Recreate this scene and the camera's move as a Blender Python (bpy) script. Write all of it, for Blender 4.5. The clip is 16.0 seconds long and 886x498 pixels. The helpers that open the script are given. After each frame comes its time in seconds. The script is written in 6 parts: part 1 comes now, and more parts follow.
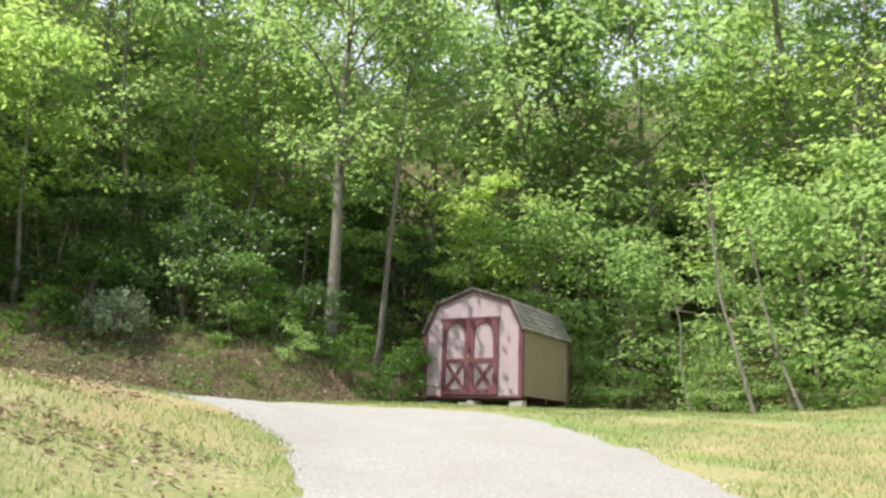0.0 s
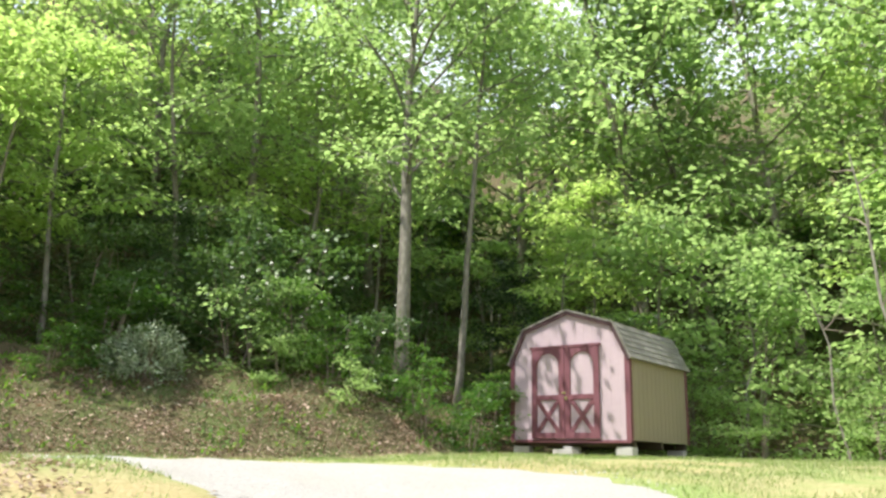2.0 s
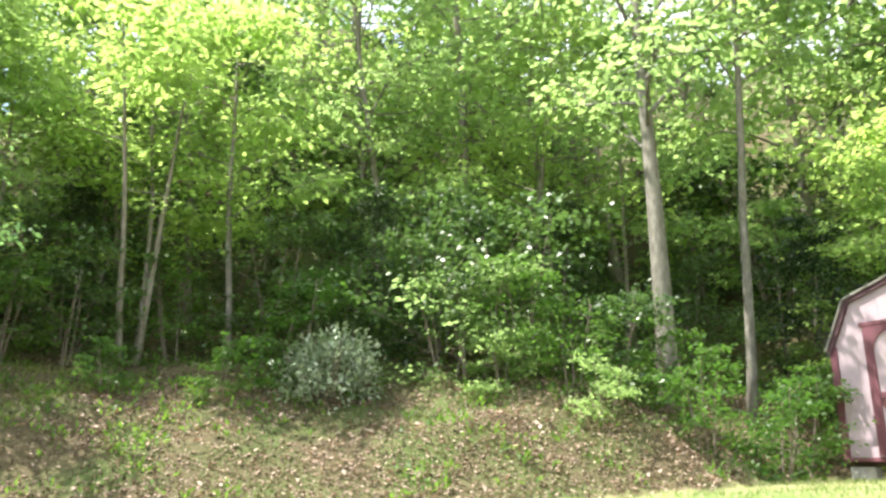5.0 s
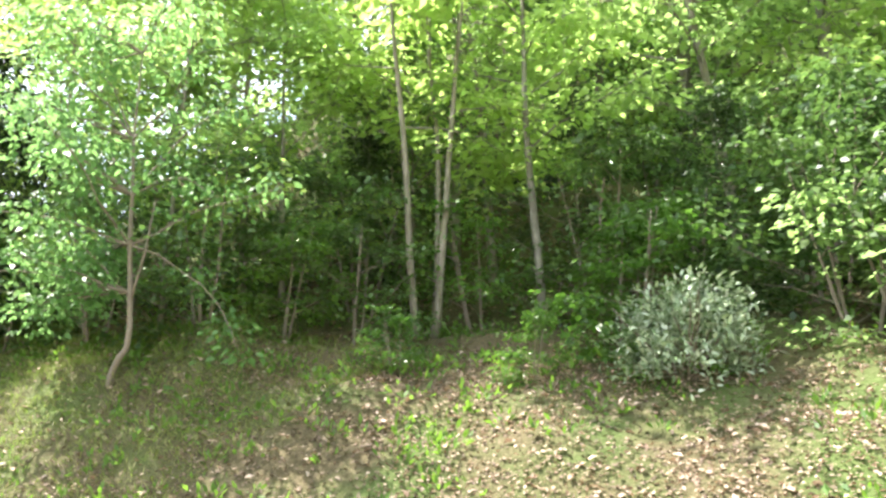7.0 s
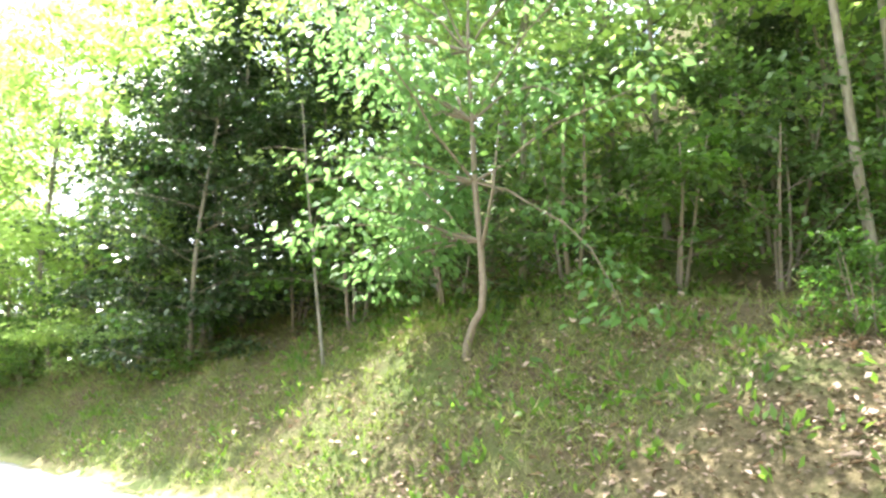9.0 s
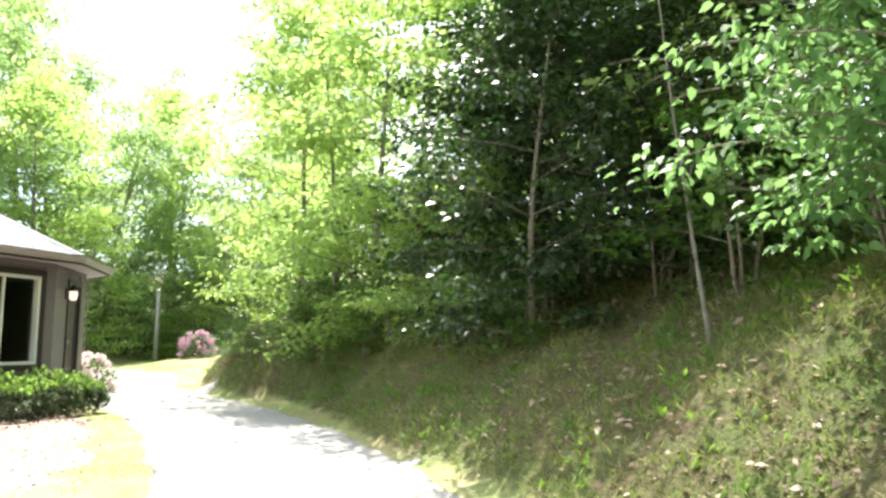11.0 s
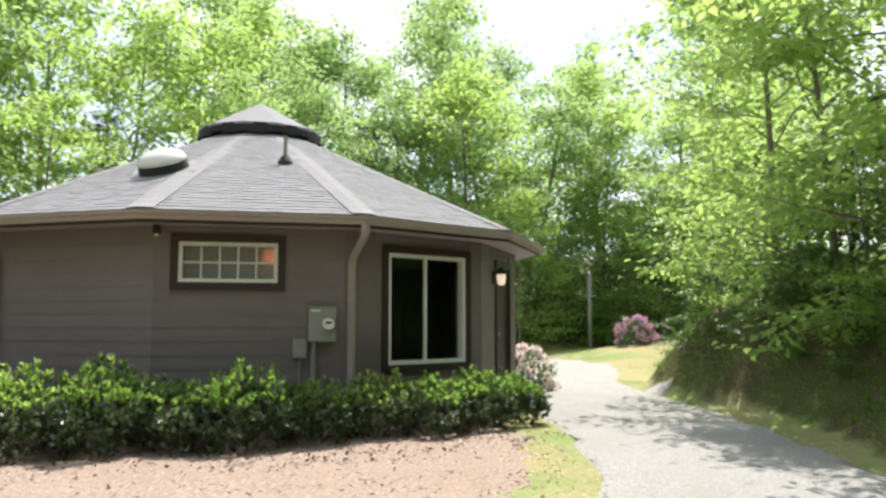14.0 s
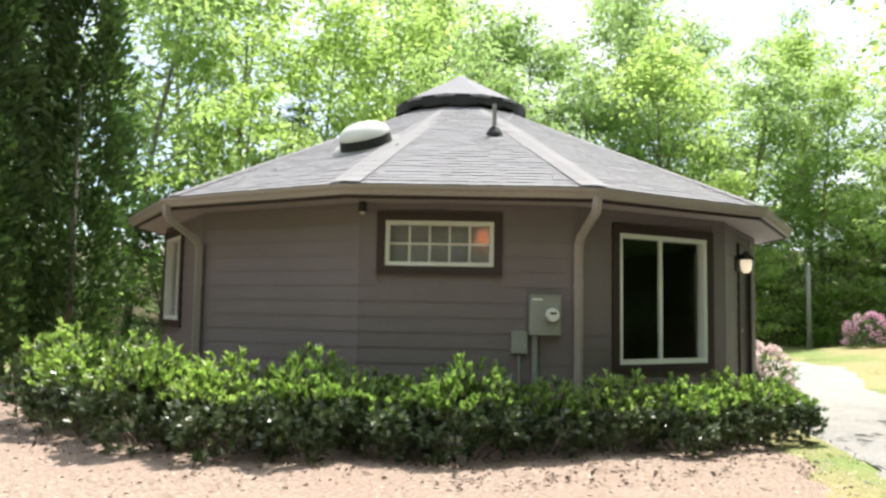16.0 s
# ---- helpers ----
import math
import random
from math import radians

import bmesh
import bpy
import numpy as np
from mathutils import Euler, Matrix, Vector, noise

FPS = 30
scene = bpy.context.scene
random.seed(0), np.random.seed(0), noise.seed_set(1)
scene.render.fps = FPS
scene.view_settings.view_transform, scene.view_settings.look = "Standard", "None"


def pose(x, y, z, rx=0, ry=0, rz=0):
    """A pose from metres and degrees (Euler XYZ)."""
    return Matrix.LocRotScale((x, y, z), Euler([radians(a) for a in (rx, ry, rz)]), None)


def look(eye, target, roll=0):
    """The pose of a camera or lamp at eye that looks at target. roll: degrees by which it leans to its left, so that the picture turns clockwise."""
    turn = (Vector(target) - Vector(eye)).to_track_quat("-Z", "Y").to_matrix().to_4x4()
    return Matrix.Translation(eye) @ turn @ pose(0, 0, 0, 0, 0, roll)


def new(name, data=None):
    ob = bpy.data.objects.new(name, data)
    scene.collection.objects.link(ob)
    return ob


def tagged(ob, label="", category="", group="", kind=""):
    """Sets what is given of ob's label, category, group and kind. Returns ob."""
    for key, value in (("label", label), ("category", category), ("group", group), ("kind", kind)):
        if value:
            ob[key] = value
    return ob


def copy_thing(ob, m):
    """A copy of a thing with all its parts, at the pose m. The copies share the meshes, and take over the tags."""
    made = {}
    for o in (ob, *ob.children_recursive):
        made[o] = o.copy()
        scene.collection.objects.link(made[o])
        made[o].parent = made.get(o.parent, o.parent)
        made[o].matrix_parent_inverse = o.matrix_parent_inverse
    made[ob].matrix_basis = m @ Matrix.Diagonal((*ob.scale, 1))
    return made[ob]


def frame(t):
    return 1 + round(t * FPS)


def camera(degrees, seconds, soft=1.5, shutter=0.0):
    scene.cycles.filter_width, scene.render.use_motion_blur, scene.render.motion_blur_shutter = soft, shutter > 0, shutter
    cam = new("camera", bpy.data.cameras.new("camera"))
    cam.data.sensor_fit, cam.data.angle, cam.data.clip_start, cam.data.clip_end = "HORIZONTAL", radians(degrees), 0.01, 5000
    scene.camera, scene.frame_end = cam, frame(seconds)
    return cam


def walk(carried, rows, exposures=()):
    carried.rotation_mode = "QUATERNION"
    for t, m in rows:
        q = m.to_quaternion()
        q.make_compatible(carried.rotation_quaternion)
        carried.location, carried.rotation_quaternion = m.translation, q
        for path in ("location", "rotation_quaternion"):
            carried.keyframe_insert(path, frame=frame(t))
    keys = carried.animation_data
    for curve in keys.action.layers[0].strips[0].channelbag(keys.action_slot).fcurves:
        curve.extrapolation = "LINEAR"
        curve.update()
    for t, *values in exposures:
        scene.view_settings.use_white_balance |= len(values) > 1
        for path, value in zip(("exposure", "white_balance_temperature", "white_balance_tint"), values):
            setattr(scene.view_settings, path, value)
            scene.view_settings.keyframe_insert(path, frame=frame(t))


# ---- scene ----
cam = camera(58.5, 16.0, soft=2.7)
ROWS = [
    (0.0, 0.000, 0.000, 1.602, -0.49, 13.48, -1.98),
    (0.5, 0.105, 0.779, 1.767, 1.02, 13.72, -1.87),
    (1.0, 0.207, 1.522, 1.913, 2.84, 14.13, -1.64),
    (1.5, 0.274, 2.271, 2.041, 4.81, 14.60, -1.59),
    (2.0, 0.303, 3.018, 2.168, 6.98, 15.03, -1.48),
    (2.5, 0.324, 3.752, 2.296, 9.43, 15.32, -1.30),
    (3.0, 0.304, 4.471, 2.411, 12.09, 15.32, -0.99),
    (5.5, -0.854, 7.697, 2.526, 30.78, 15.26, 0.13),
    (6.0, -1.374, 8.401, 2.685, 36.37, 14.48, 0.15),
    (6.5, -1.892, 9.009, 2.838, 42.57, 13.52, -0.01),
    (7.0, -2.449, 9.493, 2.963, 48.97, 12.59, -0.05),
    (7.5, -3.066, 9.865, 3.028, 55.25, 11.98, 0.01),
    (8.0, -3.638, 10.150, 3.071, 61.81, 11.35, -0.05),
    (8.5, -4.199, 10.369, 3.108, 68.51, 10.64, -0.09),
    (9.0, -4.736, 10.520, 3.163, 75.27, 9.64, -0.13),
    (9.5, -5.265, 10.558, 3.196, 81.36, 8.67, -0.58),
    (12.0, -8.086, 9.864, 3.424, 109.29, 5.85, -0.37),
    (12.5, -8.732, 9.561, 3.431, 114.38, 5.54, -0.29),
    (13.0, -9.301, 9.191, 3.443, 119.38, 5.32, -0.05),
    (13.5, -9.728, 8.784, 3.457, 124.10, 5.20, 0.07),
    (14.0, -10.075, 8.347, 3.464, 128.50, 5.11, -0.03),
    (14.5, -10.344, 7.914, 3.454, 132.60, 5.02, -0.09),
    (15.0, -10.519, 7.511, 3.458, 136.11, 4.74, -0.50),
    (15.5, -10.620, 7.208, 3.457, 139.06, 4.46, -0.78),
    (16.0, -10.653, 6.946, 3.429, 140.94, 4.51, -0.96),
]
EXPOSURES = [(0.0, 0.55), (3.0, 1.15), (5.5, 1.70), (7.0, 2.10), (8.0, 2.28), (9.5, 2.62), (12.0, 0.88), (13.5, 0.68), (14.5, 0.68), (16.0, 0.86)]
walk(cam, [(t, pose(x, y, z, 90 + pitch, roll, yaw)) for t, x, y, z, yaw, pitch, roll in ROWS], EXPOSURES)

# ---- light ----
SUN_FROM = Vector((-0.92, -0.39, 0.0)).normalized()
SUN_HIGH = radians(62)
sun_data = bpy.data.lights.new("sun", "SUN")
sun_data.energy, sun_data.angle, sun_data.color = 5.0, radians(0.6), (1.0, 0.95, 0.87)
sun = new("sun", sun_data)
sun.matrix_world = look((0, 0, 40), Vector((0, 0, 40)) - SUN_FROM * math.cos(SUN_HIGH) - Vector((0, 0, math.sin(SUN_HIGH))))

world = bpy.data.worlds.new("sky")
scene.world = world
world.use_nodes = True
wn, wl = world.node_tree.nodes, world.node_tree.links
wn.clear()
sky = wn.new("ShaderNodeTexSky")
sky.sky_type, sky.sun_disc = "NISHITA", False
sky.sun_elevation, sky.sun_rotation = SUN_HIGH, math.atan2(SUN_FROM.x, SUN_FROM.y)
coord = wn.new("ShaderNodeTexCoord")
cloud = wn.new("ShaderNodeTexNoise")
cloud.inputs["Scale"].default_value, cloud.inputs["Detail"].default_value = 2.4, 6.0
cloud_ramp = wn.new("ShaderNodeValToRGB")
cloud_ramp.color_ramp.elements[0].position, cloud_ramp.color_ramp.elements[1].position = 0.30, 0.58
cloud_mix = wn.new("ShaderNodeMixRGB")
cloud_mix.inputs[2].default_value = (5.6, 5.9, 6.4, 1)
back = wn.new("ShaderNodeBackground")
back.inputs["Strength"].default_value = 0.15
wout = wn.new("ShaderNodeOutputWorld")
wl.new(coord.outputs["Generated"], cloud.inputs["Vector"])
wl.new(cloud.outputs["Fac"], cloud_ramp.inputs["Fac"])
wl.new(cloud_ramp.outputs["Color"], cloud_mix.inputs[0])
wl.new(sky.outputs["Color"], cloud_mix.inputs[1])
wl.new(cloud_mix.outputs["Color"], back.inputs["Color"])
wl.new(back.outputs["Background"], wout.inputs["Surface"])

# ---- helpers of this scene ----
def unit(v):
    v = np.asarray(v, float)
    return v / max(1e-9, np.linalg.norm(v))


def smooth(a, b, x):
    t = np.clip((np.asarray(x, float) - a) / (b - a), 0, 1)
    return t * t * (3 - 2 * t)


class Soup:
    """Collects vertices and faces of one mesh."""

    def __init__(self):
        self.v, self.f = [], []

    def add(self, verts, faces):
        n = len(self.v)
        self.v += [tuple(map(float, p)) for p in verts]
        self.f += [tuple(i + n for i in f) for f in faces]
        return self

    def hexa(self, p):
        """Eight corners: four below, four above, both anticlockwise from above."""
        return self.add(p, [(3, 2, 1, 0), (4, 5, 6, 7), (0, 1, 5, 4), (1, 2, 6, 5), (2, 3, 7, 6), (3, 0, 4, 7)])

    def box(self, x0, x1, y0, y1, z0, z1):
        return self.hexa([(x0, y0, z0), (x1, y0, z0), (x1, y1, z0), (x0, y1, z0), (x0, y0, z1), (x1, y0, z1), (x1, y1, z1), (x0, y1, z1)])

    def tube(self, pts, radii, sides=6, cap=True):
        pts = [np.asarray(p, float) for p in pts]
        rings = []
        side = np.array([1.0, 0.0, 0.0])
        for i, p in enumerate(pts):
            d = unit(pts[min(i + 1, len(pts) - 1)] - pts[max(i - 1, 0)])
            side = side - d * side.dot(d)
            if np.linalg.norm(side) < 1e-3:
                side = np.cross(d, (0, 1, 0.3))
            side = unit(side)
            up = np.cross(d, side)
            rings.append([p + radii[i] * (math.cos(a) * side + math.sin(a) * up) for a in np.linspace(0, 2 * math.pi, sides, endpoint=False)])
        n = sides
        faces = [(i * n + j, i * n + (j + 1) % n, (i + 1) * n + (j + 1) % n, (i + 1) * n + j) for i in range(len(pts) - 1) for j in range(n)]
        if cap:
            faces += [tuple(range(n))[::-1], tuple((len(pts) - 1) * n + j for j in range(n))]
        return self.add([q for r in rings for q in r], faces)

    def lathe(self, profile, sides=20, centre=(0, 0)):
        """Profile of (radius, z) turned about a vertical axis."""
        rings = [[(centre[0] + r * math.cos(a), centre[1] + r * math.sin(a), z) for a in np.linspace(0, 2 * math.pi, sides, endpoint=False)] for r, z in profile]
        n = sides
        faces = [(i * n + j, i * n + (j + 1) % n, (i + 1) * n + (j + 1) % n, (i + 1) * n + j) for i in range(len(profile) - 1) for j in range(n)]
        return self.add([q for r in rings for q in r], faces + [tuple(range(n))[::-1], tuple((len(profile) - 1) * n + j for j in range(n))])

    def mesh(self, name, material=None, round_edges=False):
        me = bpy.data.meshes.new(name)
        me.from_pydata(self.v, [], self.f)
        if material:
            me.materials.append(material)
        if round_edges:
            me.polygons.foreach_set("use_smooth", [True] * len(me.polygons))
        me.update()
        return me


def chamfered(x0, x1, y0, y1, z0, z1, b=0.006):
    """A box with worn edges."""
    bm = bmesh.new()
    bmesh.ops.create_cube(bm, size=1)
    for v in bm.verts:
        v.co = Vector(((x0 + x1) / 2 + v.co.x * (x1 - x0), (y0 + y1) / 2 + v.co.y * (y1 - y0), (z0 + z1) / 2 + v.co.z * (z1 - z0)))
    bmesh.ops.bevel(bm, geom=bm.edges[:], offset=b, segments=2, affect="EDGES", profile=0.6)
    return bm


def part(name, form, material, parent, label="", round_edges=False):
    """One mesh object under a thing or a part, from a Soup, a bmesh or a mesh."""
    if isinstance(form, Soup):
        me = form.mesh(name, material, round_edges)
    elif isinstance(form, bmesh.types.BMesh):
        me = bpy.data.meshes.new(name)
        form.to_mesh(me)
        form.free()
        me.materials.append(material)
    else:
        me = form
    ob = new(name, me)
    ob.parent = parent
    return tagged(ob, label) if label else ob


def thing(name, m, label, category, group="", kind=""):
    ob = new(name)
    ob.empty_display_size = 0.2
    ob.matrix_basis = m
    return tagged(ob, label, category, group, kind)


def solo(name, form, material, label, category, kind="", m=None, round_edges=False):
    me = form.mesh(name, material, round_edges) if isinstance(form, Soup) else form
    ob = new(name, me)
    if m is not None:
        ob.matrix_basis = m
    return tagged(ob, label, category, kind=kind)


def quads(name, v, material, per=4):
    """A mesh of loose polygons with per corners each, from an array of corners."""
    n = len(v) // per
    me = bpy.data.meshes.new(name)
    me.vertices.add(len(v))
    me.vertices.foreach_set("co", np.asarray(v, np.float32).ravel())
    me.loops.add(n * per)
    me.loops.foreach_set("vertex_index", np.arange(n * per, dtype=np.int32))
    me.polygons.add(n)
    me.polygons.foreach_set("loop_start", np.arange(0, n * per, per, dtype=np.int32))
    me.materials.append(material)
    me.update(calc_edges=True)
    return me


def normed(a):
    return a / np.maximum(1e-9, np.linalg.norm(a, axis=1))[:, None]


def leaf_quads(p, axis, normal, length, width):
    """Corners of pointed leaves that grow from p along axis."""
    axis = normed(axis)
    side = normed(np.cross(axis, normal))
    up = np.cross(side, axis)
    length, width = np.asarray(length)[:, None], np.asarray(width)[:, None]
    a = p
    b = p + axis * length * 0.48 + side * width * 0.5 + up * width * 0.12
    c = p + axis * length - up * length * 0.12
    d = p + axis * length * 0.48 - side * width * 0.5 + up * width * 0.12
    return np.stack([a, b, c, d], 1).reshape(-1, 3)


def oval_leaves(p, axis, normal, length, width):
    """Corners of broad leaves, six to each."""
    axis = normed(axis)
    side = normed(np.cross(axis, normal))
    up = np.cross(side, axis)
    ln, w = np.asarray(length)[:, None], np.asarray(width)[:, None]
    rim = [(0.0, 0.0, 0.0), (0.28, 0.5, 0.10), (0.62, 0.42, 0.06), (1.0, 0.0, -0.14), (0.62, -0.42, 0.06), (0.28, -0.5, 0.10)]
    return np.stack([p + axis * ln * a + side * w * s_ + up * ln * u for a, s_, u in rim], 1).reshape(-1, 3)


# ---- materials ----
def nodes_of(name):
    m = bpy.data.materials.new(name)
    m.use_nodes = True
    return m, m.node_tree.nodes, m.node_tree.links, m.node_tree.nodes["Principled BSDF"]


def ramp(nodes, stops):
    r = nodes.new("ShaderNodeValToRGB")
    e = r.color_ramp.elements
    while len(e) < len(stops):
        e.new(0.5)
    for q, (at, c) in zip(e, stops):
        q.position, q.color = at, (*c, 1)
    return r


def noise_of(nodes, links, scale, detail=5.0, rough=0.6, stretch=None):
    n = nodes.new("ShaderNodeTexNoise")
    n.inputs["Scale"].default_value, n.inputs["Detail"].default_value, n.inputs["Roughness"].default_value = scale, detail, rough
    c = nodes.new("ShaderNodeTexCoord")
    if stretch:
        m = nodes.new("ShaderNodeMapping")
        m.inputs["Scale"].default_value = stretch
        links.new(c.outputs["Object"], m.inputs["Vector"])
        links.new(m.outputs["Vector"], n.inputs["Vector"])
    else:
        links.new(c.outputs["Object"], n.inputs["Vector"])
    return n


def surface(name, fine, coarse, scale=40.0, big=1.5, rough=0.8, bump=0.3, depth=0.01, metal=0.0, vary=0.0, stretch=None, big_mix=0.5, gloss=0.4):
    """Grain between the colours of fine, stained at large scale by coarse; vary: tone from object to object."""
    m, n, l, b = nodes_of(name)
    g = noise_of(n, l, scale, stretch=stretch)
    r = ramp(n, [(0.25 + 0.5 * i / max(1, len(fine) - 1), c) for i, c in enumerate(fine)])
    l.new(g.outputs["Fac"], r.inputs["Fac"])
    s = noise_of(n, l, big, 4.0)
    sr = ramp(n, [(0.38, (0, 0, 0)), (0.68, (1, 1, 1))])
    l.new(s.outputs["Fac"], sr.inputs["Fac"])
    k = n.new("ShaderNodeMath")
    k.operation = "MULTIPLY"
    k.inputs[1].default_value = big_mix
    l.new(sr.outputs["Color"], k.inputs[0])
    mix = n.new("ShaderNodeMixRGB")
    mix.inputs[2].default_value = (*coarse, 1)
    l.new(k.outputs[0], mix.inputs[0])
    l.new(r.outputs["Color"], mix.inputs[1])
    col = mix.outputs["Color"]
    if vary:
        info = n.new("ShaderNodeObjectInfo")
        isl = n.new("ShaderNodeNewGeometry")
        add = n.new("ShaderNodeMath")
        add.operation = "ADD"
        l.new(info.outputs["Random"], add.inputs[0])
        l.new(isl.outputs["Random Per Island"], add.inputs[1])
        rng = n.new("ShaderNodeMapRange")
        rng.inputs["From Max"].default_value = 2.0
        rng.inputs["To Min"].default_value, rng.inputs["To Max"].default_value = 1 - vary, 1 + vary
        l.new(add.outputs[0], rng.inputs["Value"])
        hsv = n.new("ShaderNodeHueSaturation")
        l.new(rng.outputs["Result"], hsv.inputs["Value"])
        l.new(col, hsv.inputs["Color"])
        col = hsv.outputs["Color"]
    l.new(col, b.inputs["Base Color"])
    b.inputs["Roughness"].default_value, b.inputs["Metallic"].default_value = rough, metal
    b.inputs["Specular IOR Level"].default_value = gloss
    if bump:
        bp = n.new("ShaderNodeBump")
        bp.inputs["Strength"].default_value, bp.inputs["Distance"].default_value = bump, depth
        l.new(g.outputs["Fac"], bp.inputs["Height"])
        l.new(bp.outputs["Normal"], b.inputs["Normal"])
    return m


def foliage(name, stops, through_light=0.4, rough=0.45, gloss=0.4, tint=(0.35, 0.62, 0.06)):
    """Leaves that let light through, each of its own tone, and each plant of its own."""
    m, n, l, b = nodes_of(name)
    isl = n.new("ShaderNodeNewGeometry")
    r = ramp(n, [(i / (len(stops) - 1), c) for i, c in enumerate(stops)])
    l.new(isl.outputs["Random Per Island"], r.inputs["Fac"])
    info = n.new("ShaderNodeObjectInfo")
    rng = n.new("ShaderNodeMapRange")
    rng.inputs["To Min"].default_value, rng.inputs["To Max"].default_value = 0.72, 1.25
    l.new(info.outputs["Random"], rng.inputs["Value"])
    hue = n.new("ShaderNodeMapRange")
    hue.inputs["To Min"].default_value, hue.inputs["To Max"].default_value = 0.515, 0.485
    l.new(info.outputs["Random"], hue.inputs["Value"])
    hsv = n.new("ShaderNodeHueSaturation")
    l.new(rng.outputs["Result"], hsv.inputs["Value"])
    l.new(hue.outputs["Result"], hsv.inputs["Hue"])
    l.new(r.outputs["Color"], hsv.inputs["Color"])
    l.new(hsv.outputs["Color"], b.inputs["Base Color"])
    b.inputs["Roughness"].default_value = rough
    b.inputs["Specular IOR Level"].default_value = gloss
    t = n.new("ShaderNodeBsdfTranslucent")
    tm = n.new("ShaderNodeMixRGB")
    tm.inputs[0].default_value = 0.55
    tm.inputs[2].default_value = (*tint, 1)
    l.new(hsv.outputs["Color"], tm.inputs[1])
    l.new(tm.outputs["Color"], t.inputs["Color"])
    ms = n.new("ShaderNodeMixShader")
    ms.inputs[0].default_value = through_light
    l.new(b.outputs["BSDF"], ms.inputs[1])
    l.new(t.outputs["BSDF"], ms.inputs[2])
    l.new(ms.outputs["Shader"], n["Material Output"].inputs["Surface"])
    return m


def glass(name, tone=(0.9, 0.95, 0.95)):
    m, n, l, b = nodes_of(name)
    b.inputs["Base Color"].default_value = (*tone, 1)
    b.inputs["Roughness"].default_value, b.inputs["IOR"].default_value = 0.02, 1.45
    b.inputs["Transmission Weight"].default_value = 1.0
    return m


def glowing(name, colour, strength):
    m, n, l, b = nodes_of(name)
    b.inputs["Base Color"].default_value = (*colour, 1)
    b.inputs["Emission Color"].default_value = (*colour, 1)
    b.inputs["Emission Strength"].default_value = strength
    return m


BARK = surface("bark", [(0.10, 0.085, 0.065), (0.24, 0.21, 0.17), (0.33, 0.30, 0.25)], (0.13, 0.14, 0.09), 26, 1.2, 0.9, 0.6, 0.02, stretch=(1, 1, 0.25), vary=0.15)
PALE_BARK = surface("pale_bark", [(0.09, 0.08, 0.065), (0.20, 0.185, 0.155), (0.31, 0.29, 0.255)], (0.11, 0.115, 0.075), 14, 1.6, 0.9, 0.5, 0.02, stretch=(1, 1, 0.4))
TWIG = surface("twig", [(0.14, 0.11, 0.085), (0.26, 0.22, 0.18)], (0.2, 0.17, 0.14), 30, 2.0, 0.9, 0.3)
SPRING = foliage("spring_leaf", [(0.08, 0.16, 0.045), (0.15, 0.25, 0.075), (0.22, 0.33, 0.11), (0.29, 0.39, 0.15)], 0.66, tint=(0.56, 0.78, 0.27))
LIME = foliage("lime_leaf", [(0.16, 0.27, 0.06), (0.25, 0.37, 0.095), (0.34, 0.44, 0.14)], 0.68, tint=(0.64, 0.86, 0.24))
DEEP = foliage("deep_leaf", [(0.04, 0.09, 0.018), (0.07, 0.14, 0.028), (0.11, 0.19, 0.04)], 0.42, 0.35, 0.5, (0.2, 0.45, 0.05))
GLOSSY = foliage("laurel_leaf", [(0.035, 0.075, 0.022), (0.06, 0.115, 0.032), (0.095, 0.16, 0.05)], 0.3, 0.42, 0.55, (0.25, 0.45, 0.1))
# Grey-green leaves; the whitest tone paints highlights on their gloss
SILVER = foliage("silver_glint_leaf", [(0.14, 0.22, 0.09), (0.34, 0.43, 0.25), (0.62, 0.68, 0.54)], 0.25, 0.3, 0.6, (0.4, 0.5, 0.3))
MAPLE = foliage("maple_leaf", [(0.06, 0.14, 0.045), (0.10, 0.21, 0.065), (0.15, 0.28, 0.09)], 0.5, tint=(0.40, 0.68, 0.22))
# New growth, coloured paler still for the sunlit hedge tops
HEDGE_NEW = foliage("hedge_sunlit_tip", [(0.24, 0.36, 0.09), (0.35, 0.49, 0.15), (0.47, 0.58, 0.25)], 0.5, 0.32, 0.6)
# Old leaves; the palest tone paints the sky glints on them
HEDGE_OLD = foliage("hedge_glint_leaf", [(0.035, 0.06, 0.022), (0.07, 0.10, 0.04), (0.15, 0.19, 0.10), (0.30, 0.34, 0.24)], 0.14, 0.34, 0.6, (0.2, 0.4, 0.06))
# Leaf colour darkened to carry the shade inside the wood
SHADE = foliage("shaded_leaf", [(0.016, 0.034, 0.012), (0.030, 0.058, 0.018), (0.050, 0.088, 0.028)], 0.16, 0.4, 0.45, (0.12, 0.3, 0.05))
CEDAR = foliage("cedar_spray", [(0.03, 0.055, 0.018), (0.055, 0.095, 0.03), (0.085, 0.135, 0.045)], 0.2, 0.6, 0.3, (0.1, 0.25, 0.04))
PINE = foliage("pine_needle", [(0.02, 0.05, 0.022), (0.04, 0.085, 0.035), (0.06, 0.12, 0.05)], 0.2, 0.5, 0.3, (0.12, 0.3, 0.08))
GRASS = foliage("grass_blade", [(0.12, 0.19, 0.05), (0.19, 0.26, 0.085), (0.28, 0.31, 0.15), (0.38, 0.36, 0.24)], 0.3, 0.5, 0.3)
WEED = foliage("weed_leaf", [(0.07, 0.14, 0.03), (0.12, 0.22, 0.045), (0.19, 0.30, 0.065)], 0.42, 0.5, 0.3)
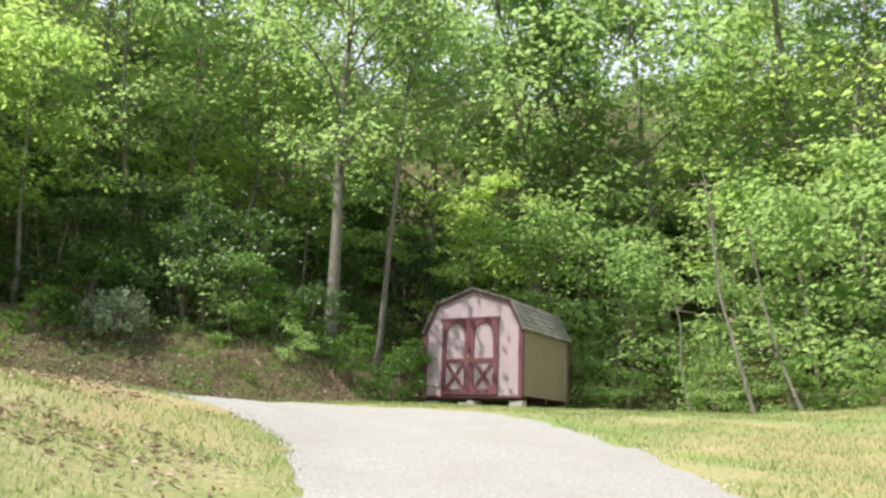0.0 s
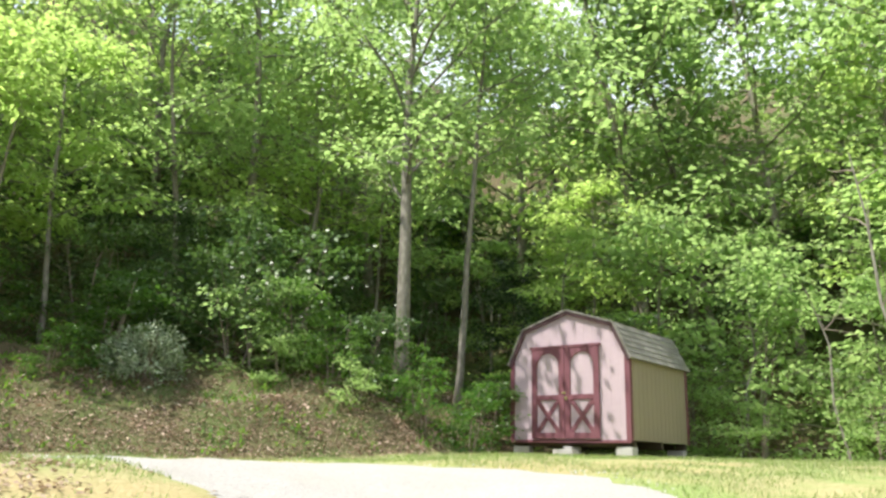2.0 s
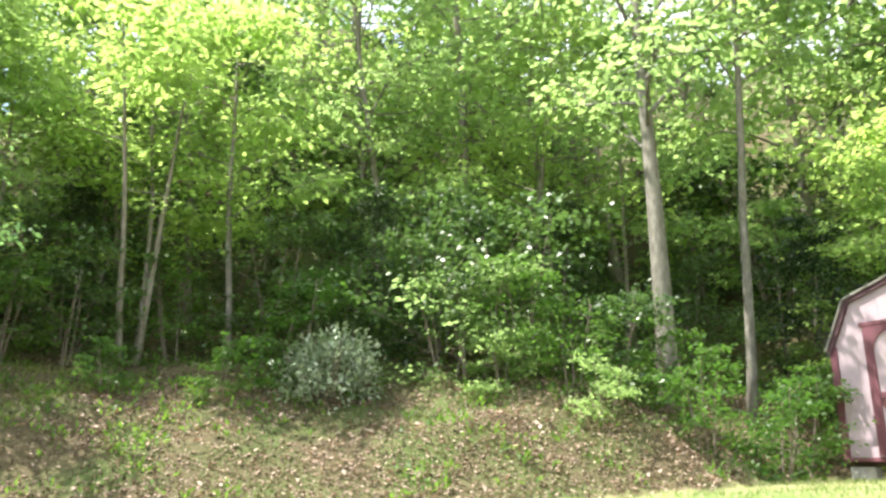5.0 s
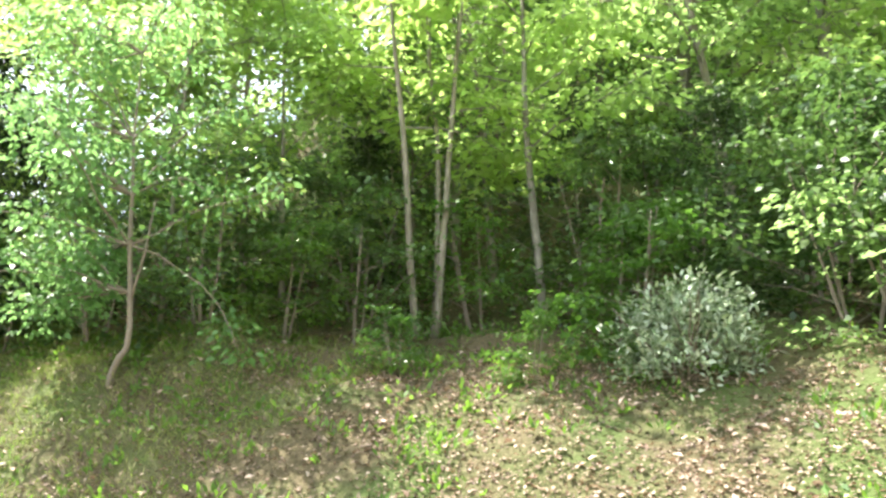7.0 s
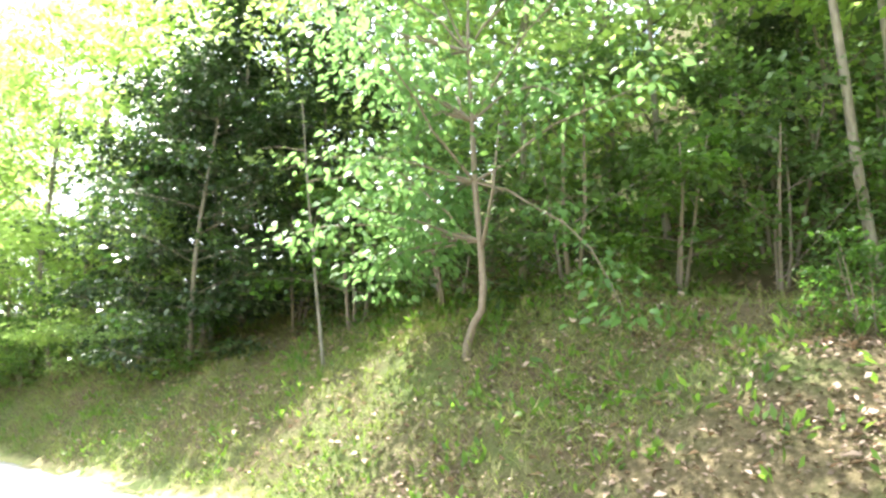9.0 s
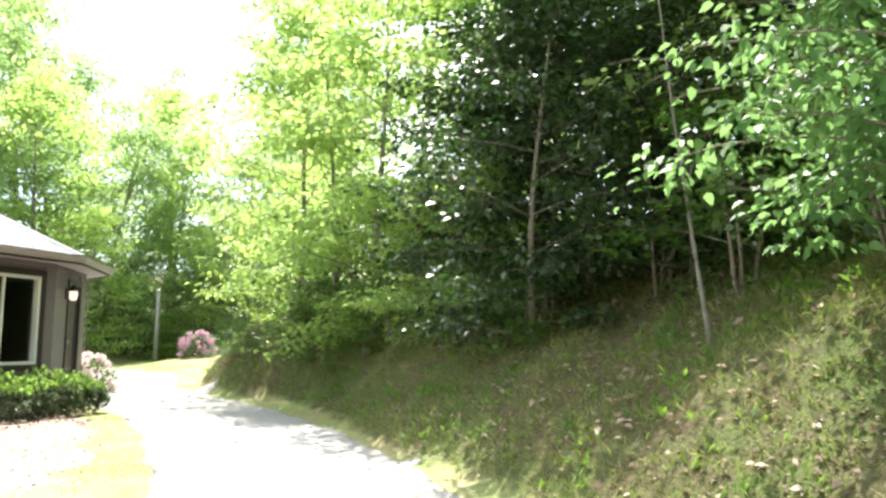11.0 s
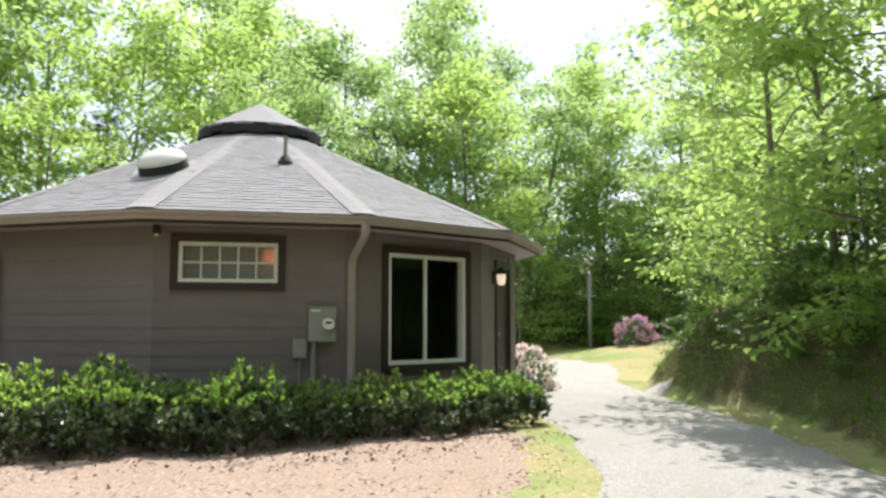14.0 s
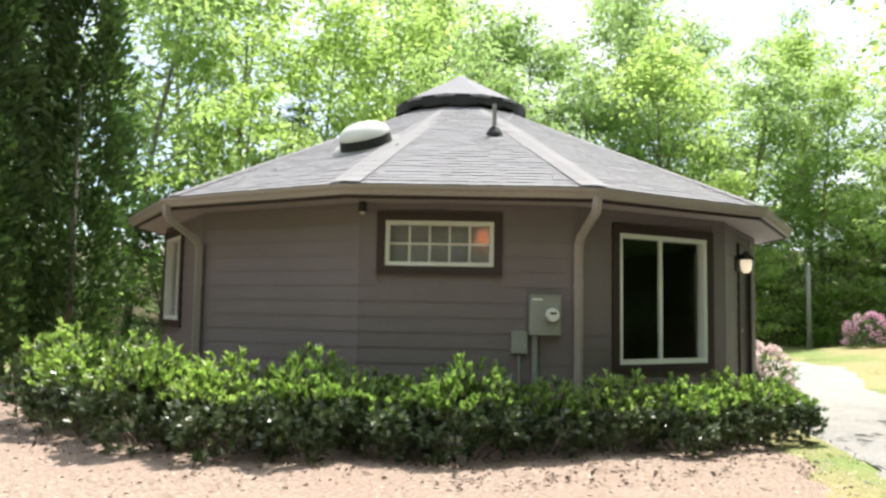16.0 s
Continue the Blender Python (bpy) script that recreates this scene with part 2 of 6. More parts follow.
LITTER = foliage("fallen_leaf", [(0.22, 0.155, 0.11), (0.31, 0.23, 0.17), (0.40, 0.31, 0.24), (0.47, 0.385, 0.305)], 0.15, 0.8, 0.2, (0.4, 0.25, 0.12))
DRYGRASS = foliage("dry_grass", [(0.17, 0.175, 0.068), (0.30, 0.26, 0.14), (0.14, 0.195, 0.06), (0.22, 0.215, 0.095), (0.13, 0.185, 0.055)], 0.3, 0.7, 0.2)
PINK = foliage("pink_petal", [(0.58, 0.30, 0.48), (0.72, 0.44, 0.62), (0.80, 0.58, 0.71)], 0.3, 0.5, 0.3, (0.8, 0.4, 0.6))
WHITEPETAL = foliage("pale_petal", [(0.75, 0.62, 0.62), (0.8, 0.74, 0.7), (0.7, 0.5, 0.52)], 0.3, 0.5, 0.3, (0.8, 0.7, 0.7))

# ---- the lie of the land ----
FOOT = np.array([(14, -60), (12, 0), (10.5, 10), (9.5, 18), (6.5, 23), (2, 24.2), (-0.9, 20.7), (-1.7, 16.9), (-3.9, 15.0), (-6.0, 13.9), (-8.2, 12.9), (-10.5, 11.6),
                 (-12.75, 10.25), (-15.8, 8.4), (-19.8, 6.4), (-21.8, 5.2), (-23.4, 3.3), (-25.0, 1.6), (-27.4, 3.2), (-31, 8), (-60, 24)], float)
ROAD = np.array([(0.65, -60), (0.65, -10), (0.75, 0), (0.90, 5), (0.45, 9), (-0.9, 11.9), (-3.9, 12.6), (-6.9, 11.7), (-10.4, 9.8), (-14, 7.85), (-17.4, 5.95), (-20.4, 3.75), (-25.2, -1.0), (-29.6, -4.0), (-32.0, -8.0), (-31, -14), (-28, -60)], float)
ROAD_HALF = np.array([1.7, 1.7, 1.75, 1.8, 2.1, 2.6, 1.9, 1.5, 1.32, 1.30, 1.35, 1.40, 1.8, 2.6, 2.2, 1.8, 1.8])


def to_line(x, y, line):
    """Distance from a broken line, its side (left positive) and the place along it."""
    x, y = np.atleast_1d(np.asarray(x, float)), np.atleast_1d(np.asarray(y, float))
    best, sign, along = np.full(x.shape, 1e9), np.zeros(x.shape), np.zeros(x.shape)
    for i in range(len(line) - 1):
        a, b = line[i], line[i + 1]
        d = b - a
        t = np.clip(((x - a[0]) * d[0] + (y - a[1]) * d[1]) / d.dot(d), 0, 1)
        px, py = a[0] + t * d[0], a[1] + t * d[1]
        dist = np.hypot(x - px, y - py)
        cross = d[0] * (y - a[1]) - d[1] * (x - a[0])
        near = dist < best - 1e-9
        best, sign, along = np.where(near, dist, best), np.where(near, np.sign(cross), sign), np.where(near, i + t, along)
    return best, sign, along


def wobble(x, y, scale, seed=0.0):
    return (np.sin(x * scale * 1.3 + seed + 1.7 * np.sin(y * scale * 0.9 + seed)) + np.sin(y * scale * 1.7 - seed * 2 + 1.3 * np.sin(x * scale * 1.1))) * 0.5


def land(x, y, carve=True):
    x, y = np.atleast_1d(np.asarray(x, float)), np.atleast_1d(np.asarray(y, float))
    ramp_z = np.interp(y, [-60, -20, 0, 5, 8, 10.5, 13, 16, 18.5, 25, 60], [-6.0, -2.4, 0.25, 1.02, 1.38, 1.7, 2.03, 2.24, 2.32, 2.4, 2.4])
    w = smooth(-0.7, -4.4, x)
    z = ramp_z * (1 - w) + 2.1 * w
    z = z - 0.08 * np.exp(-((x + 5.6) ** 2 / 10 + (y - 5.0) ** 2 / 6))
    z = z + 0.9 * smooth(5, 12, x) * smooth(22, 10, y)
    dist, sign, along = to_line(x, y, FOOT)
    out = np.where(sign < 0, dist, 0.0) * (1 + 0.12 * wobble(x, y, 0.8, 2.0))
    steep = np.interp(along, [0, 3, 5.5, 6.6, 7.4, 8.5, 9.5, 11, 14, 17, 18, 20], [0.7, 0.5, 0.6, 0.95, 0.95, 0.5, 0.6, 1.25, 1.3, 1.7, 1.3, 0.6])
    z = z + steep * (1 - np.exp(-out / np.interp(along, [0, 14, 16, 18, 20], [1.1, 1.1, 0.6, 0.6, 1.1]))) + 0.36 * np.maximum(0, out - 0.4) * np.exp(-np.maximum(out - 24, 0) / 60) + 0.58 * np.maximum(0, out - 9) * np.exp(-np.maximum(out - 40, 0) / 60) + 0.08 * wobble(x, y, 1.9) * smooth(0.1, 1.5, out)
    z = z + 0.06 * wobble(x, y, 3.1, 7.0) * smooth(0.1, 0.8, out) + 0.68 * np.exp(-((x + 37.5) ** 2 + (y + 2.2) ** 2) / 16)
    rise = 0.33 * np.maximum(0, np.hypot(x + 19.1, y + 3.0) - 20.5) * smooth(-2, -12, x) * smooth(13, 7, y)
    z = z + 9.0 * (1 - np.exp(-rise / 9.0))
    z = z + 0.02 * wobble(x, y, 2.6, 1.0)
    if carve:
        d, _, a = to_line(x, y, ROAD)
        z = z - 0.07 * smooth(0.02, -0.30, d - np.interp(a, range(len(ROAD_HALF)), ROAD_HALF))
    return z


def land_at(x, y):
    return float(land(x, y)[0])


def grid_sheet(name, xs, ys, height, keep=None):
    gx, gy = np.meshgrid(xs, ys, indexing="ij")
    z = height(gx.ravel(), gy.ravel())
    co = np.stack([gx.ravel(), gy.ravel(), z], 1)
    nx, ny = len(xs), len(ys)
    i, j = np.meshgrid(range(nx - 1), range(ny - 1), indexing="ij")
    a = (i * ny + j).ravel()
    f = np.stack([a, a + ny, a + ny + 1, a + 1], 1)
    if keep is not None:
        mid = co[f].mean(1)
        f = f[keep(mid[:, 0], mid[:, 1])]
        used = np.unique(f)
        back_to = np.zeros(len(co), int)
        back_to[used] = np.arange(len(used))
        co, f = co[used], back_to[f]
    me = bpy.data.meshes.new(name)
    me.from_pydata(co.tolist(), [], f.tolist())
    me.polygons.foreach_set("use_smooth", [True] * len(me.polygons))
    me.update()
    return me


def steps_of(fine0, fine1, fine, far):
    inner = list(np.arange(fine0, fine1 + 1e-6, fine))
    lo, hi, s = [], [], fine
    a, b = fine0, fine1
    while a > -far or b < far:
        s *= 1.35
        a, b = a - s, b + s
        if a > -far * 1.2:
            lo.append(a)
        if b < far * 1.2:
            hi.append(b)
    return np.array(lo[::-1] + inner + hi)


def earth():
    """Lawn that gives way to leafy forest soil where the ground grows wild."""
    m, n, l, p = nodes_of("earth")
    tones = []
    for scale, stops in ((16, [(0.20, 0.195, 0.085), (0.30, 0.285, 0.135), (0.42, 0.37, 0.22)]), (28, [(0.05, 0.042, 0.024), (0.10, 0.082, 0.042), (0.17, 0.135, 0.085)])):
        g = noise_of(n, l, scale)
        r = ramp(n, [(0.28 + 0.22 * i, q) for i, q in enumerate(stops)])
        l.new(g.outputs["Fac"], r.inputs["Fac"])
        s = noise_of(n, l, 0.7, 4.0)
        sr = ramp(n, [(0.42, (0, 0, 0)), (0.62, (0.8, 0.8, 0.8))])
        l.new(s.outputs["Fac"], sr.inputs["Fac"])
        mx = n.new("ShaderNodeMixRGB")
        mx.inputs[2].default_value = (0.18, 0.26, 0.075, 1) if scale == 16 else (0.075, 0.115, 0.03, 1)
        l.new(sr.outputs["Color"], mx.inputs[0])
        l.new(r.outputs["Color"], mx.inputs[1])
        tones.append(mx)
    dirt = noise_of(n, l, 0.33, 3.0)
    dr = ramp(n, [(0.50, (0, 0, 0)), (0.64, (0.42, 0.42, 0.42))])
    l.new(dirt.outputs["Fac"], dr.inputs["Fac"])
    bare = n.new("ShaderNodeMixRGB")
    bare.inputs[2].default_value = (0.44, 0.31, 0.18, 1)
    l.new(dr.outputs["Color"], bare.inputs[0])
    l.new(tones[0].outputs["Color"], bare.inputs[1])
    tones[0] = bare
    at = n.new("ShaderNodeAttribute")
    at.attribute_name = "wild"
    e = noise_of(n, l, 3.0)
    ad = n.new("ShaderNodeMath")
    ad.operation = "ADD"
    l.new(at.outputs["Fac"], ad.inputs[0])
    l.new(e.outputs["Fac"], ad.inputs[1])
    er = ramp(n, [(0.40, (0, 0, 0)), (0.56, (1, 1, 1))])
    hf = n.new("ShaderNodeMath")
    hf.operation = "MULTIPLY"
    hf.inputs[1].default_value = 0.5
    l.new(ad.outputs[0], hf.inputs[0])
    l.new(hf.outputs[0], er.inputs["Fac"])
    mix = n.new("ShaderNodeMixRGB")
    l.new(er.outputs["Color"], mix.inputs[0])
    l.new(tones[0].outputs["Color"], mix.inputs[1])
    l.new(tones[1].outputs["Color"], mix.inputs[2])
    l.new(mix.outputs["Color"], p.inputs["Base Color"])
    p.inputs["Roughness"].default_value = 0.95
    p.inputs["Specular IOR Level"].default_value = 0.2
    bp = n.new("ShaderNodeBump")
    bp.inputs["Strength"].default_value, bp.inputs["Distance"].default_value = 0.7, 0.05
    bn = noise_of(n, l, 22)
    l.new(bn.outputs["Fac"], bp.inputs["Height"])
    l.new(bp.outputs["Normal"], p.inputs["Normal"])
    return m


EARTH = earth()
GRAVEL = surface("gravel", [(0.20, 0.195, 0.185), (0.36, 0.35, 0.34), (0.52, 0.51, 0.50)], (0.33, 0.305, 0.27), 38, 0.9, 0.95, 1.0, 0.03, big_mix=0.55)
MULCH = surface("mulch", [(0.11, 0.075, 0.058), (0.30, 0.225, 0.18), (0.50, 0.40, 0.34)], (0.30, 0.215, 0.17), 30, 1.6, 0.95, 0.9, 0.02)

ground = solo("ground", grid_sheet("ground", steps_of(-30, 12, 0.25, 420), steps_of(-6, 27, 0.25, 420), land), None,
              "lawn and leaf-strewn forest floor rising into a steep grassy bank", "ground", "structure")
ground.data.materials.append(EARTH)
_co = np.array([v.co[:2] for v in ground.data.vertices])
_d, _s, _a = to_line(_co[:, 0], _co[:, 1], FOOT)
_wild = smooth(-0.35, 0.45, np.where(_s < 0, _d, -_d))
_wild = np.maximum(_wild, np.maximum(smooth(-38, -42, _co[:, 0]), smooth(-9, -16, _co[:, 1])))
_mask = ground.data.attributes.new("wild", "FLOAT", "POINT")
_mask.data.foreach_set("value", _wild.astype(np.float32))


def on_road(x, y, grow=0.0):
    d, _, a = to_line(x, y, ROAD)
    return d < np.interp(a, range(len(ROAD_HALF)), ROAD_HALF) + 0.16 * wobble(x, y, 2.3, 4.0) + 0.07 * wobble(x, y, 7.0, 1.0) + grow


def strip_sheet(name):
    """The drive, as a strip that follows its bends, with ragged edges."""
    d = np.linalg.norm(np.diff(ROAD, axis=0), axis=1)
    s = np.concatenate([[0], np.cumsum(d)])
    q = np.arange(20, s[-1] - 2, 0.22)
    cx, cy, hw = np.interp(q, s, ROAD[:, 0]), np.interp(q, s, ROAD[:, 1]), np.interp(q, s, ROAD_HALF)
    for _ in range(30):
        cx[1:-1], cy[1:-1] = (cx[:-2] + 2 * cx[1:-1] + cx[2:]) / 4, (cy[:-2] + 2 * cy[1:-1] + cy[2:]) / 4
    tx, ty = np.gradient(cx), np.gradient(cy)
    ln = np.hypot(tx, ty)
    nx_, ny_ = -ty / ln, tx / ln
    across = np.linspace(-1, 1, 21)
    co = []
    for k in range(len(q)):
        for u in across:
            x, y = cx[k] + nx_[k] * u * hw[k], cy[k] + ny_[k] * u * hw[k]
            if abs(u) == 1:
                g = 0.18 * float(wobble(x, y, 2.3, 4.0)) + 0.10 * float(wobble(x, y, 6.0, 1.0))
                x, y = x + nx_[k] * u * g, y + ny_[k] * u * g
            co.append((x, y, u))
    co = np.array(co)
    co[:, 2] = land(co[:, 0], co[:, 1], False) + 0.035 * (1 - np.abs(co[:, 2]) ** 6) - 0.03 + 0.012 * wobble(co[:, 0], co[:, 1], 5.0, 3.0)
    n = len(across)
    f = [(k * n + j, (k + 1) * n + j, (k + 1) * n + j + 1, k * n + j + 1) for k in range(len(q) - 1) for j in range(n - 1)]
    me = bpy.data.meshes.new(name)
    me.from_pydata(co.tolist(), [], f)
    me.polygons.foreach_set("use_smooth", [True] * len(me.polygons))
    me.materials.append(GRAVEL)
    me.update()
    return me


road = solo("road", strip_sheet("road"), None, "pale grey gravel driveway curving uphill past the bank", "road", "structure")

# ---- the round house ----
HOUSE = (-19.06, -3.03)
HOUSE_TURN = -38.8
SIDE, SIDES = 2.364, 12
STEP = 2 * math.pi / SIDES
R_WALL = SIDE / 2 / math.sin(STEP / 2)
R_EAVE = R_WALL + 0.463
BASE, FLOOR, WALL_TOP, EAVE = 2.08, 2.25, 4.64, 4.73
R_CAP, CAP_Z = 0.98, 6.58

PAINT = surface("grey_brown_paint", [(0.154, 0.128, 0.133), (0.179, 0.150, 0.156), (0.204, 0.172, 0.177)], (0.139, 0.113, 0.116), 35, 0.8, 0.6, 0.25, 0.004, vary=0.06, stretch=(1, 1, 3), big_mix=0.5)
PAINT_DARK = surface("dark_brown_trim", [(0.030, 0.018, 0.018), (0.045, 0.027, 0.027)], (0.035, 0.022, 0.022), 30, 1.0, 0.55, 0.2, 0.003)
GUTTER = surface("taupe_gutter", [(0.29, 0.25, 0.235), (0.35, 0.305, 0.285)], (0.27, 0.23, 0.215), 20, 1.0, 0.45, 0.1, 0.002)
SOFFIT = surface("pale_soffit", [(0.36, 0.31, 0.31), (0.42, 0.37, 0.37)], (0.33, 0.29, 0.28), 20, 1.0, 0.7, 0.1, 0.002)
VINYL = surface("white_vinyl", [(0.70, 0.70, 0.67), (0.80, 0.80, 0.77)], (0.62, 0.62, 0.58), 25, 1.5, 0.4, 0.05, 0.001)
SHINGLE = surface("grey_shingle", [(0.19, 0.187, 0.202), (0.255, 0.25, 0.268), (0.335, 0.33, 0.352)], (0.225, 0.222, 0.238), 90, 1.3, 0.95, 0.5, 0.006, vary=0.15)
RIDGE = surface("grey_ridge", [(0.24, 0.233, 0.242), (0.31, 0.30, 0.312)], (0.26, 0.252, 0.262), 90, 1.5, 0.95, 0.4, 0.005, vary=0.1)
VENTBLACK = surface("black_vent", [(0.012, 0.012, 0.013), (0.03, 0.03, 0.032)], (0.02, 0.02, 0.02), 60, 2.0, 0.7, 0.4)
METER_GREY = surface("meter_grey", [(0.23, 0.24, 0.225), (0.29, 0.30, 0.28)], (0.21, 0.22, 0.20), 25, 2.0, 0.5, 0.1, 0.002)
PIPE_GREY = surface("pipe_grey", [(0.22, 0.22, 0.21), (0.28, 0.28, 0.27)], (0.2, 0.2, 0.19), 25, 2.0, 0.5, 0.1, 0.002)
CONCRETE = surface("concrete", [(0.30, 0.29, 0.27), (0.42, 0.41, 0.39), (0.5, 0.49, 0.47)], (0.28, 0.27, 0.25), 45, 2.0, 0.9, 0.5, 0.006)
DOME = surface("dome_acrylic", [(0.66, 0.66, 0.64), (0.74, 0.74, 0.72)], (0.6, 0.6, 0.57), 12, 2.0, 0.25, 0.03, 0.002)
# Room plaster coloured dark to stand for the unlit interior
ROOM = surface("unlit_room_plaster", [(0.10, 0.085, 0.07), (0.13, 0.11, 0.09)], (0.09, 0.075, 0.06), 10, 1.0, 0.9, 0.1)
PANE = glass("window_glass")
LANTERN_GLASS = glowing("lantern_glass", (1.0, 0.82, 0.62), 0.4)
LAMP_GLASS = glowing("stained_lamp_glass", (1.0, 0.30, 0.13), 0.5)


def pebbled_glass():
    """Obscure glass with a pebbled face."""
    m, n, l, b = nodes_of("pebbled_glass")
    b.inputs["Base Color"].default_value = (0.82, 0.84, 0.82, 1)
    b.inputs["Roughness"].default_value, b.inputs["Transmission Weight"].default_value = 0.22, 0.86
    v = n.new("ShaderNodeTexVoronoi")
    v.inputs["Scale"].default_value = 55
    t = n.new("ShaderNodeTexCoord")
    l.new(t.outputs["Object"], v.inputs["Vector"])
    k = n.new("ShaderNodeBump")
    k.inputs["Strength"].default_value, k.inputs["Distance"].default_value = 0.8, 0.01
    l.new(v.outputs["Distance"], k.inputs["Height"])
    l.new(k.outputs["Normal"], b.inputs["Normal"])
    return m


PEBBLED = pebbled_glass()
DIAL = surface("meter_dial", [(0.62, 0.63, 0.62), (0.75, 0.76, 0.75)], (0.5, 0.5, 0.5), 30, 3.0, 0.25, 0.0)

house_m = pose(HOUSE[0], HOUSE[1], 0, 0, 0, HOUSE_TURN)
house = thing("house", house_m, "round twelve-sided house with grey-brown lap siding and grey shingle roof", "house")


def corner(k, r=R_WALL):
    a = math.pi / 2 + STEP * k
    return np.array([r * math.cos(a), r * math.sin(a)])


def on_wall(k, u, z, off=0.0):
    """A point on wall k: u metres from its first corner, off metres in front of it."""
    c0, c1 = corner(k - 0.5), corner(k + 0.5)
    n = unit(corner(k))
    p = c0 + unit(c1 - c0) * u + n * off
    return (p[0], p[1], z)


def wall_box(s, k, u0, u1, z0, z1, o0, o1, lean=0.0):
    """lean: how much less the top edge stands out."""
    return s.hexa([on_wall(k, u1, z0, o0), on_wall(k, u0, z0, o0), on_wall(k, u0, z0, o1), on_wall(k, u1, z0, o1),
                   on_wall(k, u1, z1, o0), on_wall(k, u0, z1, o0), on_wall(k, u0, z1, o1 - lean), on_wall(k, u1, z1, o1 - lean)])


OPENINGS = {0: (0.279, 1.462, 3.919, 4.414), 1: (0.607, 2.031, 2.866, 4.352), -2: (0.12, 1.16, 3.25, 4.42), 2: (0.97, 1.80, 2.24, 4.30)}

for k in range(-5, 7):
    core = Soup()
    if k in OPENINGS:
        u0, u1, z0, z1 = OPENINGS[k]
        for q in ((0, u0, BASE, WALL_TOP), (u1, SIDE, BASE, WALL_TOP), (u0, u1, BASE, z0), (u0, u1, z1, WALL_TOP)):
            wall_box(core, k, *q, -0.14, -0.005)
    else:
        wall_box(core, k, 0, SIDE, BASE, WALL_TOP, -0.14, -0.005)
    part("wall", core, PAINT, house)
    sk = Soup()
    wall_box(sk, k, 0.0, SIDE, BASE - 0.25, FLOOR - 0.04, -0.10, 0.004)
    part("foundation", sk, CONCRETE, house)

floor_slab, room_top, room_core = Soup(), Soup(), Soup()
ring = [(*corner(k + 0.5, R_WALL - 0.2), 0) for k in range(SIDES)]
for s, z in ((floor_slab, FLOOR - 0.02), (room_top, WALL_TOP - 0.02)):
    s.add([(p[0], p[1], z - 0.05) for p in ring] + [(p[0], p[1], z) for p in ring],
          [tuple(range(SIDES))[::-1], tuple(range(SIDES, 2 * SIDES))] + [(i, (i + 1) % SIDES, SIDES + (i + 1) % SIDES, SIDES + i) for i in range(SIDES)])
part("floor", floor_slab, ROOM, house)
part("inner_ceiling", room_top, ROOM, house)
# unseen inner wall, added as a dark backing behind the windows
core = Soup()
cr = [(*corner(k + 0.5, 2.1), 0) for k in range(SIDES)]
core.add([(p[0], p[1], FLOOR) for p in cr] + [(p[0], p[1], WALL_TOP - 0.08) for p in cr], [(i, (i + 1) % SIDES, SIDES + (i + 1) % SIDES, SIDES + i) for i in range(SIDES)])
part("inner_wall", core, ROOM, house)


def framed_opening(name, k, u0, u1, z0, z1, label, sash_at=(), rows_at=(), bars=0.028, frame=0.06, trim=0.10, pane=None):
    w = part(name, wall_box(Soup(), k, u0 + 0.01, u1 - 0.01, z0 + 0.01, z1 - 0.01, -0.062, -0.056), pane or PANE, house, label)
    w.visible_shadow = False
    t = trim
    for nm, q in (("trim_top", (u0 - t, u1 + t, z1, z1 + t)), ("trim_bottom", (u0 - t, u1 + t, z0 - t, z0)), ("trim_side", (u0 - t, u0, z0, z1)), ("trim_side", (u1, u1 + t, z0, z1))):
        part(nm, wall_box(Soup(), k, *q, -0.01, 0.042), PAINT_DARK, w, "dark brown trim board")
    f = frame
    for q in ((u0, u1, z1 - f, z1), (u0, u1, z0, z0 + f), (u0, u0 + f, z0 + f, z1 - f), (u1 - f, u1, z0 + f, z1 - f)):
        part("frame", wall_box(Soup(), k, *q, -0.09, 0.03, 0.004), VINYL, w, "white vinyl frame")
    for c in sash_at:
        part("mullion", wall_box(Soup(), k, c - bars / 2, c + bars / 2, z0 + f, z1 - f, -0.075, -0.03), VINYL, w, "white vinyl bar")
    for c in rows_at:
        part("muntin", wall_box(Soup(), k, u0 + f, u1 - f, c - bars / 2, c + bars / 2, -0.073, -0.034), VINYL, w, "white vinyl bar")
    return w


u0, u1, z0, z1 = OPENINGS[0]
framed_opening("window", 0, u0, u1, z0, z1, "small horizontal window with white grid bars and dark trim",
               [u0 + 0.04 + (u1 - u0 - 0.08) * i / 5 for i in range(1, 5)], [(z0 + z1) / 2], 0.022, 0.045, 0.095, PEBBLED)
u0, u1, z0, z1 = OPENINGS[1]
framed_opening("window", 1, u0, u1, z0, z1, "tall two-pane sliding window with white vinyl frame", [(u0 + u1) / 2], [], 0.042, 0.052)
u0, u1, z0, z1 = OPENINGS[-2]
framed_opening("window", -2, u0, u1, z0, z1, "tall two-pane sliding window with white vinyl frame", [(u0 + u1) / 2], [], 0.042, 0.052)
u0, u1, z0, z1 = OPENINGS[2]
door = part("door", wall_box(Soup(), 2, u0, u1, z0, z1, -0.07, -0.025), PAINT_DARK, house, "dark brown front door")
for q in ((u0 - 0.11, u0, z0, z1 + 0.11), (u1, u1 + 0.11, z0, z1 + 0.11), (u0, u1, z1, z1 + 0.11)):
    part("door_trim", wall_box(Soup(), 2, *q, -0.01, 0.045), PAINT_DARK, door)
for a, b in ((0.15, 0.85), (1.0, 1.85)):
    part("door_panel", wall_box(Soup(), 2, u0 + 0.14, u1 - 0.14, z0 + a, z0 + b, -0.03, -0.014), PAINT_DARK, door)
